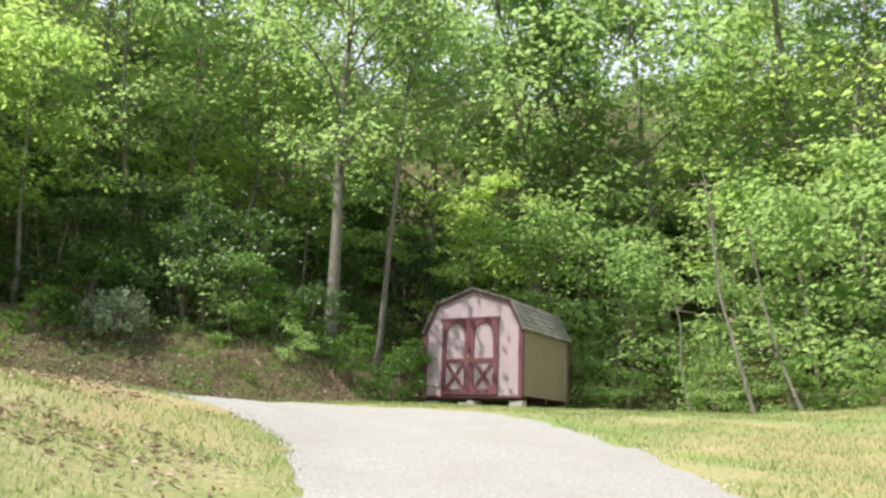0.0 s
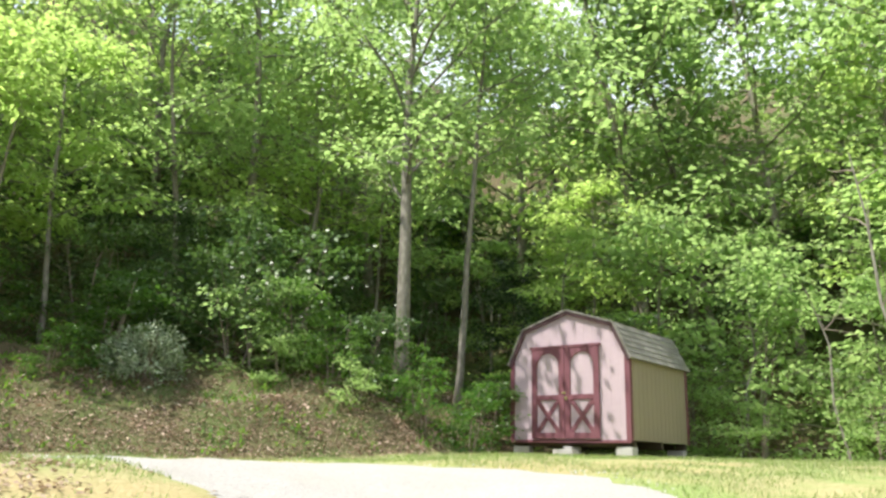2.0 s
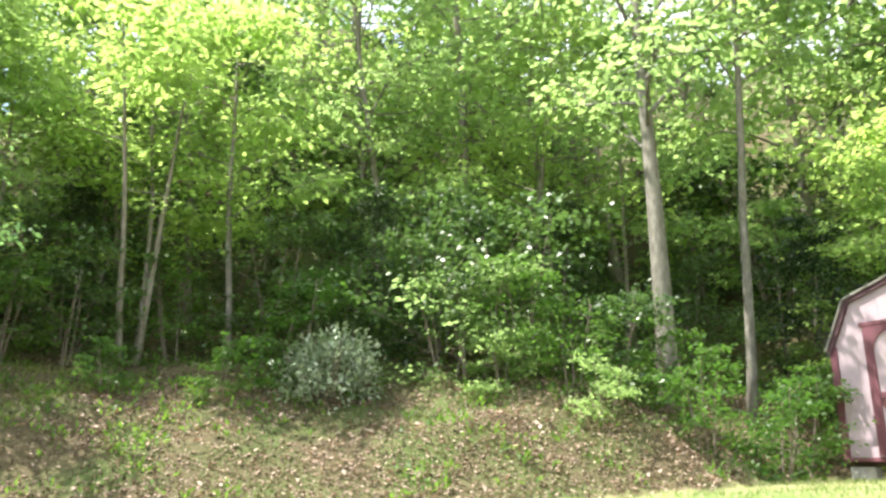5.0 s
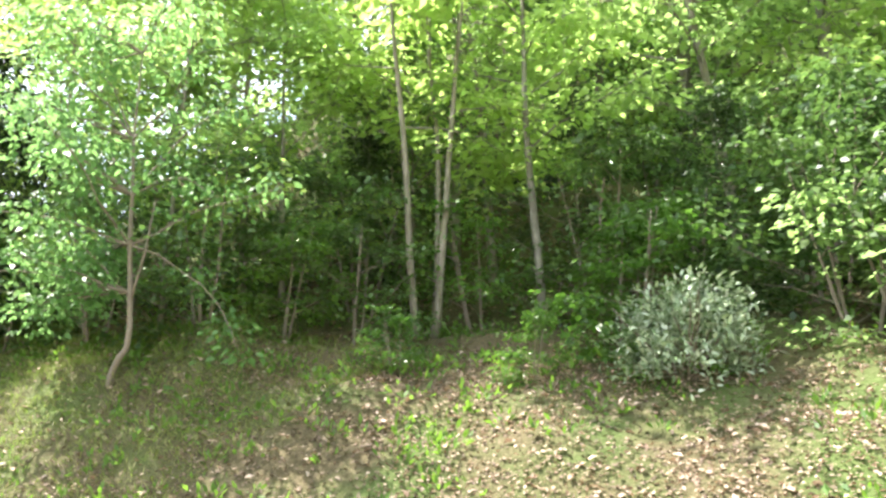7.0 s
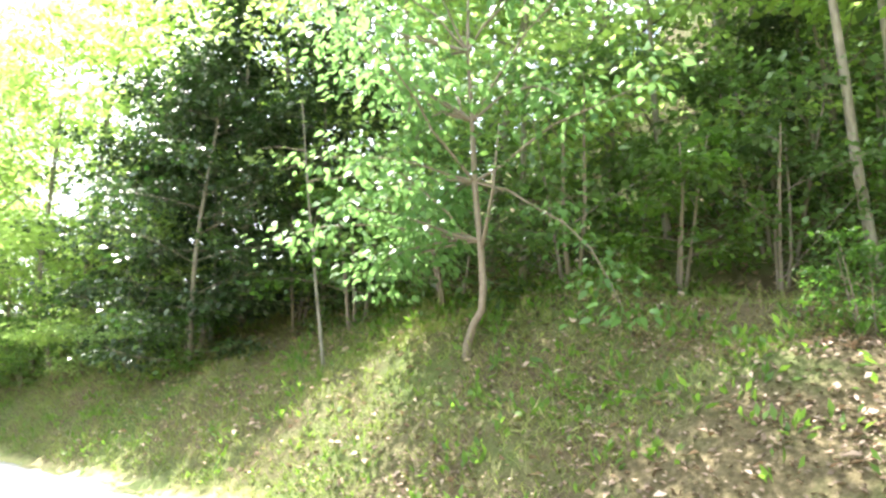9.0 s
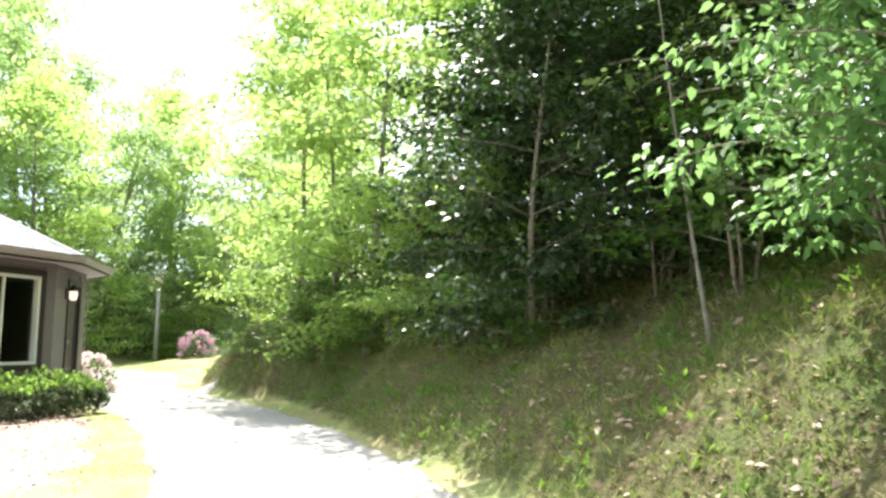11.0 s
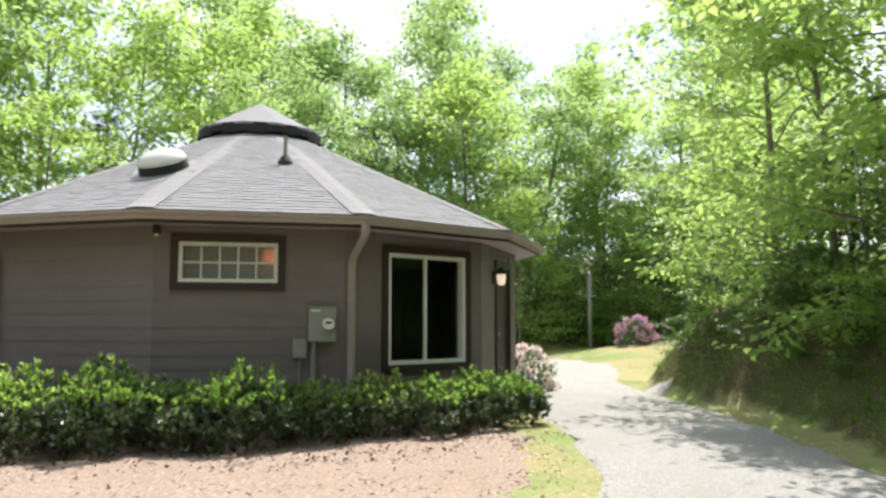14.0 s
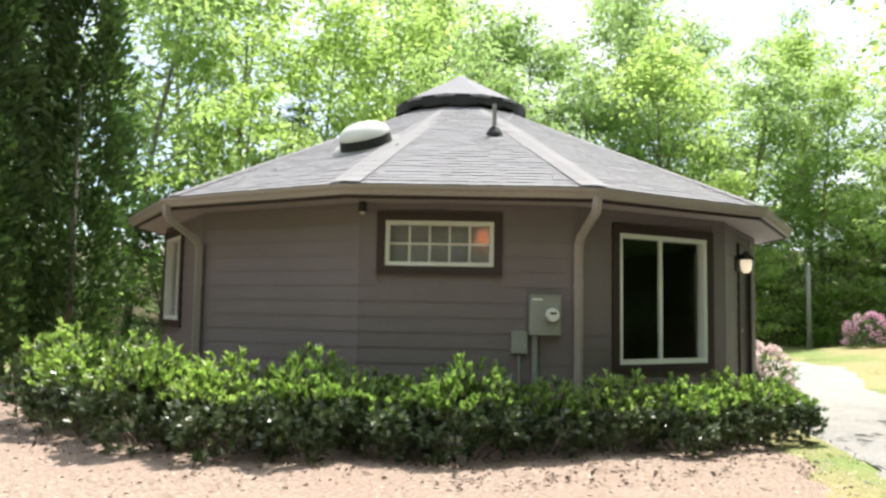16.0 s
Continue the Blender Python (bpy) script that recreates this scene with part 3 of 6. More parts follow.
part("handle", Soup().tube([on_wall(2, u0 + 0.09, z0 + 1.0, -0.025), on_wall(2, u0 + 0.09, z0 + 1.0, 0.04)], [0.03, 0.035], 10), GUTTER, door, "metal door knob")

# soffit, fascia, gutter
for k in range(-5, 7):
    a0, a1 = corner(k - 0.5), corner(k + 0.5)
    e0, e1 = corner(k - 0.5, R_EAVE), corner(k + 0.5, R_EAVE)
    f0, f1 = corner(k - 0.5, R_EAVE - 0.02), corner(k + 0.5, R_EAVE - 0.02)
    s = Soup().hexa([(*a1, WALL_TOP - 0.035), (*a0, WALL_TOP - 0.035), (*f0, WALL_TOP - 0.035), (*f1, WALL_TOP - 0.035), (*a1, WALL_TOP - 0.02), (*a0, WALL_TOP - 0.02), (*f0, WALL_TOP - 0.02), (*f1, WALL_TOP - 0.02)])
    part("soffit", s, SOFFIT, house)
    s = Soup().hexa([(*f1, WALL_TOP - 0.05), (*f0, WALL_TOP - 0.05), (*e0, WALL_TOP - 0.05), (*e1, WALL_TOP - 0.05), (*f1, EAVE), (*f0, EAVE), (*e0, EAVE), (*e1, EAVE)])
    part("fascia", s, PAINT_DARK, house)
    g = Soup()
    prof = [(0.004, -0.105), (0.055, -0.105), (0.075, -0.06), (0.098, -0.035), (0.102, -0.004), (0.092, -0.004), (0.088, -0.03), (0.05, -0.095), (0.012, -0.095), (0.008, -0.004), (0.004, -0.004)]
    c0, c1 = [[(*corner(q, R_EAVE + o), EAVE + z) for o, z in prof] for q in (k - 0.5, k + 0.5)]
    n = len(prof)
    g.add(c0 + c1, [(j, (j + 1) % n, n + (j + 1) % n, n + j) for j in range(n)])
    part("gutter", g, GUTTER, house)

# roof deck with hips, then the vented cap
deck = Soup()
top_ring = [(*corner(k + 0.5, R_CAP - 0.05), CAP_Z) for k in range(SIDES)]
low_ring = [(*corner(k + 0.5, R_EAVE + 0.05), EAVE + 0.005) for k in range(SIDES)]
deck.add(low_ring + top_ring, [(i, (i + 1) % SIDES, SIDES + (i + 1) % SIDES, SIDES + i) for i in range(SIDES)])
deck.add([(p[0], p[1], p[2] - 0.03) for p in low_ring + top_ring], [(SIDES + i, SIDES + (i + 1) % SIDES, (i + 1) % SIDES, i) for i in range(SIDES)])
roof = part("roof", deck, SHINGLE, house)
SLOPE = (CAP_Z - EAVE) / (R_EAVE - R_CAP)
for k in range(SIDES):
    h = Soup()
    nseg = 20
    for i in range(nseg):
        f0, f1 = i / nseg, (i + 1.25) / nseg
        pts = []
        for f, lift in ((f0, 0.030), (f1, 0.025)):
            r = (R_EAVE + 0.05) * (1 - f) + R_CAP * f
            z = EAVE + 0.005 + (CAP_Z - EAVE) * f
            for side in (-1, 1):
                wing = corner(k + 0.5, r) + unit(corner(k + 0.5 + side) - corner(k + 0.5)) * min(0.17, 0.45 * r * STEP)
                pts.append((*wing, z + lift))
            pts.append((*corner(k + 0.5, r), z + lift))
        part("ridge_cap", Soup().add(pts, [(0, 2, 5, 3), (2, 1, 4, 5)]), RIDGE, roof)
cap = Soup()
cap.lathe([(R_CAP - 0.02, CAP_Z - 0.06), (R_CAP - 0.02, CAP_Z + 0.17)], SIDES)
part("cap_wall", cap, VENTBLACK, roof, "black vent screen")
scallop = Soup()
for k in range(48):
    a = 2 * math.pi * k / 48
    drop = 0.165 + 0.022 * math.sin(k * 1.7) + 0.014 * math.sin(k * 0.7)
    p = [((R_CAP + 0.10) * math.cos(a + d), (R_CAP + 0.10) * math.sin(a + d)) for d in (-0.068, 0.068)]
    scallop.add([(*p[0], CAP_Z + 0.20), (*p[1], CAP_Z + 0.20), (p[1][0] * 1.01, p[1][1] * 1.01, CAP_Z + 0.20 - drop), (p[0][0] * 1.01, p[0][1] * 1.01, CAP_Z + 0.20 - drop)], [(0, 1, 2, 3)])
part("vent_skirt", scallop, VENTBLACK, roof, "ragged black vent screen skirt")
crown = Soup()
crown_low = [(*corner(k + 0.5, R_CAP + 0.13), CAP_Z + 0.165) for k in range(SIDES)]
crown_up = [(*corner(k + 0.5, R_CAP + 0.13), CAP_Z + 0.205) for k in range(SIDES)]
crown.add(crown_low + crown_up + [(0, 0, CAP_Z + 0.81), (0, 0, CAP_Z + 0.165)], [(i, (i + 1) % SIDES, SIDES + (i + 1) % SIDES, SIDES + i) for i in range(SIDES)]
          + [(SIDES + i, SIDES + (i + 1) % SIDES, 2 * SIDES) for i in range(SIDES)] + [((i + 1) % SIDES, i, 2 * SIDES + 1) for i in range(SIDES)])
part("cap_roof", crown, SHINGLE, roof, "small pointed shingle cap")


FACE_N = unit((SLOPE * 1.035, 1.0))


def roof_point(k, s, d, lift=0.0):
    """On facet k: s metres along the eave from its middle, d metres up the slope."""
    ap = (R_EAVE + 0.05) * math.cos(STEP / 2)
    ln = math.hypot(1, SLOPE * 1.035)
    out = ap - d / ln
    n = unit(corner(k))
    t = unit(corner(k + 0.5) - corner(k - 0.5))
    p = n * (out + lift * FACE_N[0]) + t * s
    return np.array([p[0], p[1], EAVE + 0.005 + (d / ln) * SLOPE * 1.035 + lift * FACE_N[1]])


# skylight dome and plumbing vent
sk_at = roof_point(-1, 0.40, 1.85)
skyl = part("skylight", Soup().lathe([(0.40, -0.04), (0.42, 0.02), (0.40, 0.14), (0.36, 0.15)], 28), VENTBLACK, roof, "round skylight on a black kerb")
skyl.matrix_basis = Matrix.Translation(sk_at) @ Vector((0, 0, 1)).rotation_difference(Vector((*(unit(corner(-1)) * FACE_N[0]), FACE_N[1]))).to_matrix().to_4x4()
skyl.matrix_basis = skyl.matrix_basis @ Matrix.Diagonal((0.82, 0.82, 0.92, 1))
part("dome", Soup().lathe([(0.41, 0.145), (0.405, 0.19), (0.36, 0.25), (0.27, 0.305), (0.15, 0.335), (0.03, 0.345)], 28), DOME, skyl, "white acrylic dome", True)
part("flashing", Soup().box(-0.52, 0.52, -0.5, 0.5, 0.0, 0.018), PIPE_GREY, skyl, "grey metal flashing")
vp = roof_point(0, 0.385, 2.40)
vent = part("vent_pipe", Soup().tube([vp - np.array([0, 0, 0.05]), vp + np.array([0, 0, 0.42])], [0.03, 0.03], 12), PIPE_GREY, roof, "grey plumbing vent pipe")
part("vent_boot", Soup().lathe([(0.13, vp[2] - 0.05), (0.11, vp[2] + 0.02), (0.06, vp[2] + 0.10), (0.034, vp[2] + 0.12)], 14, vp[:2]), VENTBLACK, vent, "black rubber boot")

# downspouts at two corners
for k, turn in ((0.5, 1), (-1.5, 1)):
    n = unit(corner(k))
    t = np.array([-n[1], n[0]]) * 0.02
    e, w = corner(k, R_EAVE + 0.055), corner(k, R_WALL + 0.075)
    pts = [(*e, EAVE - 0.09), (*e, EAVE - 0.20), (*(e * 0.9 + w * 0.1), EAVE - 0.26), (*(e * 0.15 + w * 0.85), EAVE - 0.46), (*w, EAVE - 0.56), (*w, 3.2), (*w, BASE + 0.12)]
    d = part("downspout", Soup().tube(pts, [0.052] * 7, 4), GUTTER, house, "square taupe downspout with an elbow")
    for z in (2.7, 3.7):
        part("strap", Soup().tube([(*w, z), (*w, z + 0.03)], [0.060, 0.060], 4), GUTTER, d)

# electricity meter, junction box and conduit
mb_u = 1.845
box = part("meter_box", chamfered(-0.17, 0.17, 0, 0.13, 0, 0.43, 0.012), METER_GREY, house, "grey electric meter box on the wall")
mp = on_wall(0, mb_u + 0.17, 3.19, 0.012)
box.matrix_basis = Matrix.Translation(mp) @ Matrix.Rotation(math.pi * 0, 4, "Z")
part("meter_ring", Soup().tube([(-0.07, 0.12, 0.22), (-0.07, 0.165, 0.22)], [0.092, 0.092], 24), PIPE_GREY, box, "metal meter ring")
part("meter_glass", Soup().tube([(-0.07, 0.16, 0.22), (-0.07, 0.20, 0.22), (-0.07, 0.235, 0.22)], [0.078, 0.076, 0.066], 24), DIAL, box, "clear glass meter with a pale dial")
part("display", Soup().box(-0.105, -0.035, 0.232, 0.239, 0.225, 0.25), VENTBLACK, box)
part("lid_label", Soup().box(0.03, 0.14, 0.129, 0.133, 0.375, 0.395), VINYL, box)
part("hinge", Soup().box(-0.175, 0.175, 0.05, 0.142, 0.425, 0.437), METER_GREY, box)
jb = part("junction_box", chamfered(-0.085, 0.085, 0, 0.09, 0, 0.24, 0.01), METER_GREY, house, "small grey junction box")
jb.matrix_basis = Matrix.Translation(on_wall(0, mb_u - 0.10, 2.99, 0.012))
part("cover_screw", Soup().tube([(0, 0.085, 0.03), (0, 0.098, 0.03)], [0.012, 0.012], 8), PIPE_GREY, jb)
for u, zt, r in ((mb_u + 0.07, 3.2, 0.035), (mb_u - 0.10, 2.98, 0.016)):
    part("conduit", Soup().tube([on_wall(0, u, zt, 0.06), on_wall(0, u, BASE + 0.02, 0.06)], [r, r], 10), PIPE_GREY, house, "grey conduit into the ground")

# wall lantern by the door and the small eave lamp
lt = on_wall(2, 0.72, 4.02, 0.0)
lan = part("wall_lantern", wall_box(Soup(), 2, 0.66, 0.78, 4.02, 4.22, 0.02, 0.045), VENTBLACK, house, "lit porch lantern with a black cap")
lx, ly, _ = on_wall(2, 0.72, 0, 0.15)
part("cap", Soup().lathe([(0.105, 4.17), (0.09, 4.20), (0.05, 4.25), (0.012, 4.29)], 12, (lx, ly)), VENTBLACK, lan)
part("globe", Soup().lathe([(0.035, 4.0), (0.06, 4.03), (0.072, 4.10), (0.07, 4.17)], 14, (lx, ly)), LANTERN_GLASS, lan, "glowing glass globe", True)
part("arm", Soup().tube([on_wall(2, 0.72, 4.14, 0.03), on_wall(2, 0.72, 4.235, 0.08), (lx, ly, 4.24)], [0.012, 0.012, 0.012], 6), VENTBLACK, lan)
ex, ey, _ = on_wall(0, 0.03, 0, 0.12)
spot = part("eave_lamp", Soup().lathe([(0.045, WALL_TOP - 0.04), (0.045, WALL_TOP - 0.10), (0.05, WALL_TOP - 0.15)], 12, (ex, ey)), VENTBLACK, house, "small black eave lamp")
part("bulb", Soup().lathe([(0.026, WALL_TOP - 0.149), (0.028, WALL_TOP - 0.163), (0.014, WALL_TOP - 0.175)], 12, (ex, ey)), VINYL, spot, "white bulb")

# a stained-glass lamp that glows behind the grid window
lu, lz = 1.37, 4.28
gx_, gy_, _ = on_wall(0, lu, 0, -0.34)
table_lamp = solo("hanging_lamp", Soup().lathe([(0.105, lz - 0.08), (0.10, lz - 0.04), (0.075, lz + 0.05), (0.03, lz + 0.09)], 10, (gx_, gy_)), LAMP_GLASS,
                  "orange stained-glass lampshade glowing behind the window", "lamp", m=house_m)
part("cord", Soup().tube([(gx_, gy_, lz + 0.08), (gx_, gy_, WALL_TOP - 0.07)], [0.006, 0.006], 6), VENTBLACK, table_lamp)
for i in range(10):
    a = 2 * math.pi * (i + 0.5) / 10
    pr = [(r * math.cos(a) * 1.02 + gx_, r * math.sin(a) * 1.02 + gy_, z) for r, z in ((0.104, lz - 0.08), (0.10, lz - 0.04), (0.075, lz + 0.05), (0.032, lz + 0.09))]
    part("lead_came", Soup().tube(pr, [0.004] * 4, 4), VENTBLACK, table_lamp)

# ---- the shed ----
SHED_PINK = surface("shed_front_paint", [(0.37, 0.285, 0.325), (0.44, 0.345, 0.385), (0.50, 0.40, 0.44)], (0.345, 0.27, 0.305), 30, 1.0, 0.75, 0.25, 0.004, stretch=(3, 3, 0.4), vary=0.04)
# Side walls: shade is put into this darker tan, apart from the sunlit front
SHED_SHADED_TAN = surface("shed_side_shaded", [(0.27, 0.225, 0.165), (0.32, 0.268, 0.20)], (0.25, 0.21, 0.155), 30, 1.0, 0.75, 0.25, 0.004, stretch=(3, 3, 0.4), vary=0.04)
BURGUNDY = surface("burgundy_trim", [(0.14, 0.050, 0.066), (0.19, 0.072, 0.092)], (0.13, 0.05, 0.064), 30, 1.5, 0.6, 0.25, 0.003, vary=0.06)
# Rake boards, a darker mauve than the other trim
RAKE = surface("dark_rake_board", [(0.055, 0.026, 0.032), (0.085, 0.040, 0.048)], (0.06, 0.032, 0.036), 30, 1.5, 0.7, 0.25, 0.003, vary=0.06)
SHED_SHINGLE = surface("shed_shingle", [(0.12, 0.115, 0.10), (0.21, 0.20, 0.18), (0.30, 0.285, 0.26)], (0.15, 0.145, 0.12), 90, 1.5, 0.95, 0.5, 0.006, vary=0.32)
SKID = surface("treated_timber", [(0.06, 0.045, 0.03), (0.10, 0.08, 0.055)], (0.06, 0.05, 0.035), 20, 2.0, 0.9, 0.4)
BRASS = surface("brass", [(0.55, 0.45, 0.25), (0.65, 0.55, 0.33)], (0.5, 0.4, 0.2), 30, 3.0, 0.35, 0.05, metal=0.8)

SHED_W, SHED_L, SHED_Z = 2.77, 2.79, 2.656
shed_m = pose(1.985, 18.945, SHED_Z, 0, 0, -32.0) @ Matrix.Translation((-SHED_W, 0, 0))
shed = thing("shed", shed_m, "pinkish gambrel garden shed with burgundy trim on concrete blocks", "shed")
PROFILE = [(0, 0), (SHED_W, 0), (SHED_W, 1.62), (SHED_W - 0.34, 2.28), (SHED_W / 2, 2.60), (0.34, 2.28), (0, 1.62)]
DOOR0, DOOR1, DOOR_H = SHED_W - 2.233, SHED_W - 0.640, 1.86


def prism(profile, y0, y1):
    n = len(profile)
    s = Soup()
    return s.add([(x, y0, z) for x, z in profile] + [(x, y1, z) for x, z in profile],
                 [tuple(range(n)), tuple(range(n, 2 * n))[::-1]] + [(j, n + j, n + (j + 1) % n, (j + 1) % n) for j in range(n)])


part("body", prism([(x * 0.985 + 0.02, z + 0.02) for x, z in PROFILE], 0.03, SHED_L - 0.03), SHED_SHADED_TAN, shed)


def gable_top(x):
    xs, zs = [0, 0.34, SHED_W / 2, SHED_W - 0.34, SHED_W], [1.62, 2.28, 2.60, 2.28, 1.62]
    return float(np.interp(x, xs, zs))


# grooved panels: one board between each pair of grooves
w_board = SHED_W / 14
for i in range(14):
    a, b = i * w_board + 0.0015, (i + 1) * w_board - 0.0015
    part("siding_board", Soup().hexa([(a, 0.0, 0), (b, 0.0, 0), (b, 0.035, 0), (a, 0.035, 0), (a, 0.0, gable_top(a)), (b, 0.0, gable_top(b)), (b, 0.035, gable_top(b)), (a, 0.035, gable_top(a))]), SHED_PINK, shed)
for i in range(14):
    a, b = i * SHED_L / 14 + 0.005, (i + 1) * SHED_L / 14 - 0.005
    for x0, x1 in ((SHED_W - 0.03, SHED_W), (0.0, 0.03)):
        part("siding_board", Soup().box(x0, x1, a, b, 0, 1.62), SHED_SHADED_TAN, shed)
for x0, x1 in ((-0.02, 0.09), (SHED_W - 0.09, SHED_W + 0.02)):
    part("corner_trim", chamfered(x0, x1, -0.024, 0.012, -0.02, 1.62), BURGUNDY, shed, "burgundy corner board")
part("corner_trim", chamfered(SHED_W - 0.01, SHED_W + 0.022, -0.012, 0.08, -0.02, 1.60), BURGUNDY, shed, "burgundy corner board")
part("corner_trim", chamfered(SHED_W - 0.01, SHED_W + 0.022, SHED_L - 0.08, SHED_L + 0.012, -0.02, 1.60), BURGUNDY, shed, "burgundy corner board")
part("sill_trim", chamfered(0.0, SHED_W, -0.018, 0.02, -0.06, 0.0), BURGUNDY, shed, "burgundy sill board")
rake = [(SHED_W + 0.05, 1.56), (SHED_W - 0.32, 2.30), (SHED_W / 2, 2.64), (0.32, 2.30), (-0.05, 1.56)]
for a, b in zip(rake[:-1], rake[1:]):
    d = unit(np.array(b) - np.array(a))
    n = np.array([-d[1], d[0]]) * 0.075
    part("rake_trim", Soup().hexa([(a[0], -0.05, a[1]), (b[0], -0.05, b[1]), (b[0] + n[0], -0.05, b[1] + n[1]), (a[0] + n[0], -0.05, a[1] + n[1]),
                                   (a[0], 0.02, a[1]), (b[0], 0.02, b[1]), (b[0] + n[0], 0.02, b[1] + n[1]), (a[0] + n[0], 0.02, a[1] + n[1])]), RAKE, shed, "dark mauve rake board")
shed_roof = None
for a, b, nm in ((rake[0], rake[1], 1), (rake[1], rake[2], 2), (rake[2], rake[3], 3), (rake[3], rake[4], 4)):
    d = np.array(b) - np.array(a)
    ln = np.linalg.norm(d)
    d = d / ln
    n = np.array([d[1], -d[0]])
    y0, y1 = -0.07, SHED_L + 0.07
    s = Soup().hexa([(a[0], y0, a[1]), (b[0], y0, b[1]), (b[0], y1, b[1]), (a[0], y1, a[1]), (a[0] + n[0] * 0.03, y0, a[1] + n[1] * 0.03), (b[0] + n[0] * 0.03, y0, b[1] + n[1] * 0.03),
                     (b[0] + n[0] * 0.03, y1, b[1] + n[1] * 0.03), (a[0] + n[0] * 0.03, y1, a[1] + n[1] * 0.03)])
    pl = part("roof_plane", s, SHED_SHINGLE, shed)
    if nm > 2:
        continue
    rng = random.Random(nm)
    rows_n = int(round(ln / 0.14))
    for r in range(rows_n):
        f0, f1 = r * ln / rows_n, min(ln, (r + 1.15) * ln / rows_n)
        y = y0 - (0.15 if r % 2 else 0.0)
        while y < y1:
            ya, yb = max(y0, y + 0.004), min(y1, y + 0.30)
            y += 0.304
            if yb - ya < 0.03:
                continue
            q = []
            for f, lift in ((f0, 0.044), (f1, 0.034)):
                for yy in (ya, yb):
                    p = np.array(a) + d * f + n * lift
                    q.append((p[0], yy, p[1]))
            lo = [(np.array(a) + d * f + n * 0.028) for f in (f0, f1)]
            q2 = [(lo[0][0], ya, lo[0][1]), (lo[0][0], yb, lo[0][1]), (lo[1][0], ya, lo[1][1]), (lo[1][0], yb, lo[1][1])]
            part("shingle", Soup().hexa([q2[0], q2[1], q2[3], q2[2], q[0], q[1], q[3], q[2]]), SHED_SHINGLE, pl)

# double doors with arched panels and crossed braces
mid = (DOOR0 + DOOR1) / 2
for d0, d1 in ((DOOR0, mid - 0.006), (mid + 0.006, DOOR1)):
    leaf = part("door", Soup().box(d0 + 0.02, d1 - 0.02, -0.022, 0.004, 0.04, DOOR_H - 0.03), SHED_PINK, shed, "shed door leaf with an arched panel and crossed braces")
    fw = 0.13
    for q in ((d0, d0 + fw, 0.02, DOOR_H), (d1 - fw, d1, 0.02, DOOR_H), (d0 + fw, d1 - fw, 0.02, 0.14), (d0 + fw, d1 - fw, 0.80, 0.90)):
        part("rail", chamfered(q[0], q[1], -0.048, -0.018, q[2], q[3], 0.004), BURGUNDY, leaf, "burgundy door rail")
    arch = Soup()
    xa, xb = d0 + fw, d1 - fw
    c, rr, zs = (xa + xb) / 2, (xb - xa) / 2, DOOR_H - 0.36
    pts = [(xa, zs)] + [(c - rr * math.cos(t), zs + rr * math.sin(t)) for t in np.linspace(0, math.pi, 13)][1:-1] + [(xb, zs)]
    for p, q in zip(pts[:-1], pts[1:]):
        arch.hexa([(p[0], -0.046, p[1]), (q[0], -0.046, q[1]), (q[0], -0.02, q[1]), (p[0], -0.02, p[1]), (p[0], -0.046, DOOR_H - 0.001), (q[0], -0.046, DOOR_H - 0.001), (q[0], -0.02, DOOR_H - 0.001), (p[0], -0.02, DOOR_H - 0.001)])
    part("arch", arch, BURGUNDY, leaf, "burgundy arched head")
    for s0, s1 in (((xa, 0.14), (xb, 0.80)), ((xa, 0.80), (xb, 0.14))):
        p, q = np.array(s0), np.array(s1)
        dd = unit(q - p)
        nn = np.array([-dd[1], dd[0]]) * 0.045
        o = -0.040 if s0[1] < 0.5 else -0.036
        part("brace", Soup().hexa([(*(p - nn)[:1], o, (p - nn)[1]), ((q - nn)[0], o, (q - nn)[1]), ((q - nn)[0], -0.02, (q - nn)[1]), ((p - nn)[0], -0.02, (p - nn)[1]),
                                   ((p + nn)[0], o, (p + nn)[1]), ((q + nn)[0], o, (q + nn)[1]), ((q + nn)[0], -0.02, (q + nn)[1]), ((p + nn)[0], -0.02, (p + nn)[1])]), BURGUNDY, leaf, "burgundy cross brace")
part("handle", Soup().tube([(mid + 0.05, -0.05, 0.83), (mid + 0.05, -0.09, 0.83)], [0.03, 0.034], 10), BRASS, shed, "brass door knob")
part("hasp", chamfered(mid - 0.06, mid + 0.03, -0.062, -0.046, 0.92, 0.96, 0.003), BRASS, shed, "metal hasp")
part("door_head", chamfered(DOOR0 - 0.04, DOOR1 + 0.04, -0.055, 0.0, DOOR_H, DOOR_H + 0.06, 0.005), BURGUNDY, shed)
for y in (0.15, SHED_L / 2, SHED_L - 0.2):
    part("skid", Soup().box(0.02, SHED_W - 0.02, y, y + 0.1, -0.13, -0.002), SKID, shed, "dark timber skid")


def block(m, label):
    b = chamfered(-0.20, 0.20, -0.10, 0.10, 0, 0.20, 0.008)
    me = bpy.data.meshes.new("concrete_block")
    b.to_mesh(me)
    b.free()
    me.materials.append(CONCRETE)
    ob = new("concrete_block", me)
    ob.matrix_basis = m
    return tagged(ob, label, "block", "blocks under the shed")


for x, y, turn in ((0.2, 0.15, 4), (SHED_W - 0.16, 0.12, -5), (SHED_W / 2, 0.16, 86), (0.2, SHED_L - 0.2, 0), (SHED_W - 0.2, SHED_L - 0.2, 3)):
    p = shed_m @ Vector((x, y, 0))
    g = land_at(p.x, p.y) - 0.02
    top = SHED_Z - 0.13
    block(pose(p.x, p.y, g, 0, 0, turn - 32) @ Matrix.Diagonal((0.9, 1, (top - g) / 0.2, 1)), "grey concrete block holding up the shed")
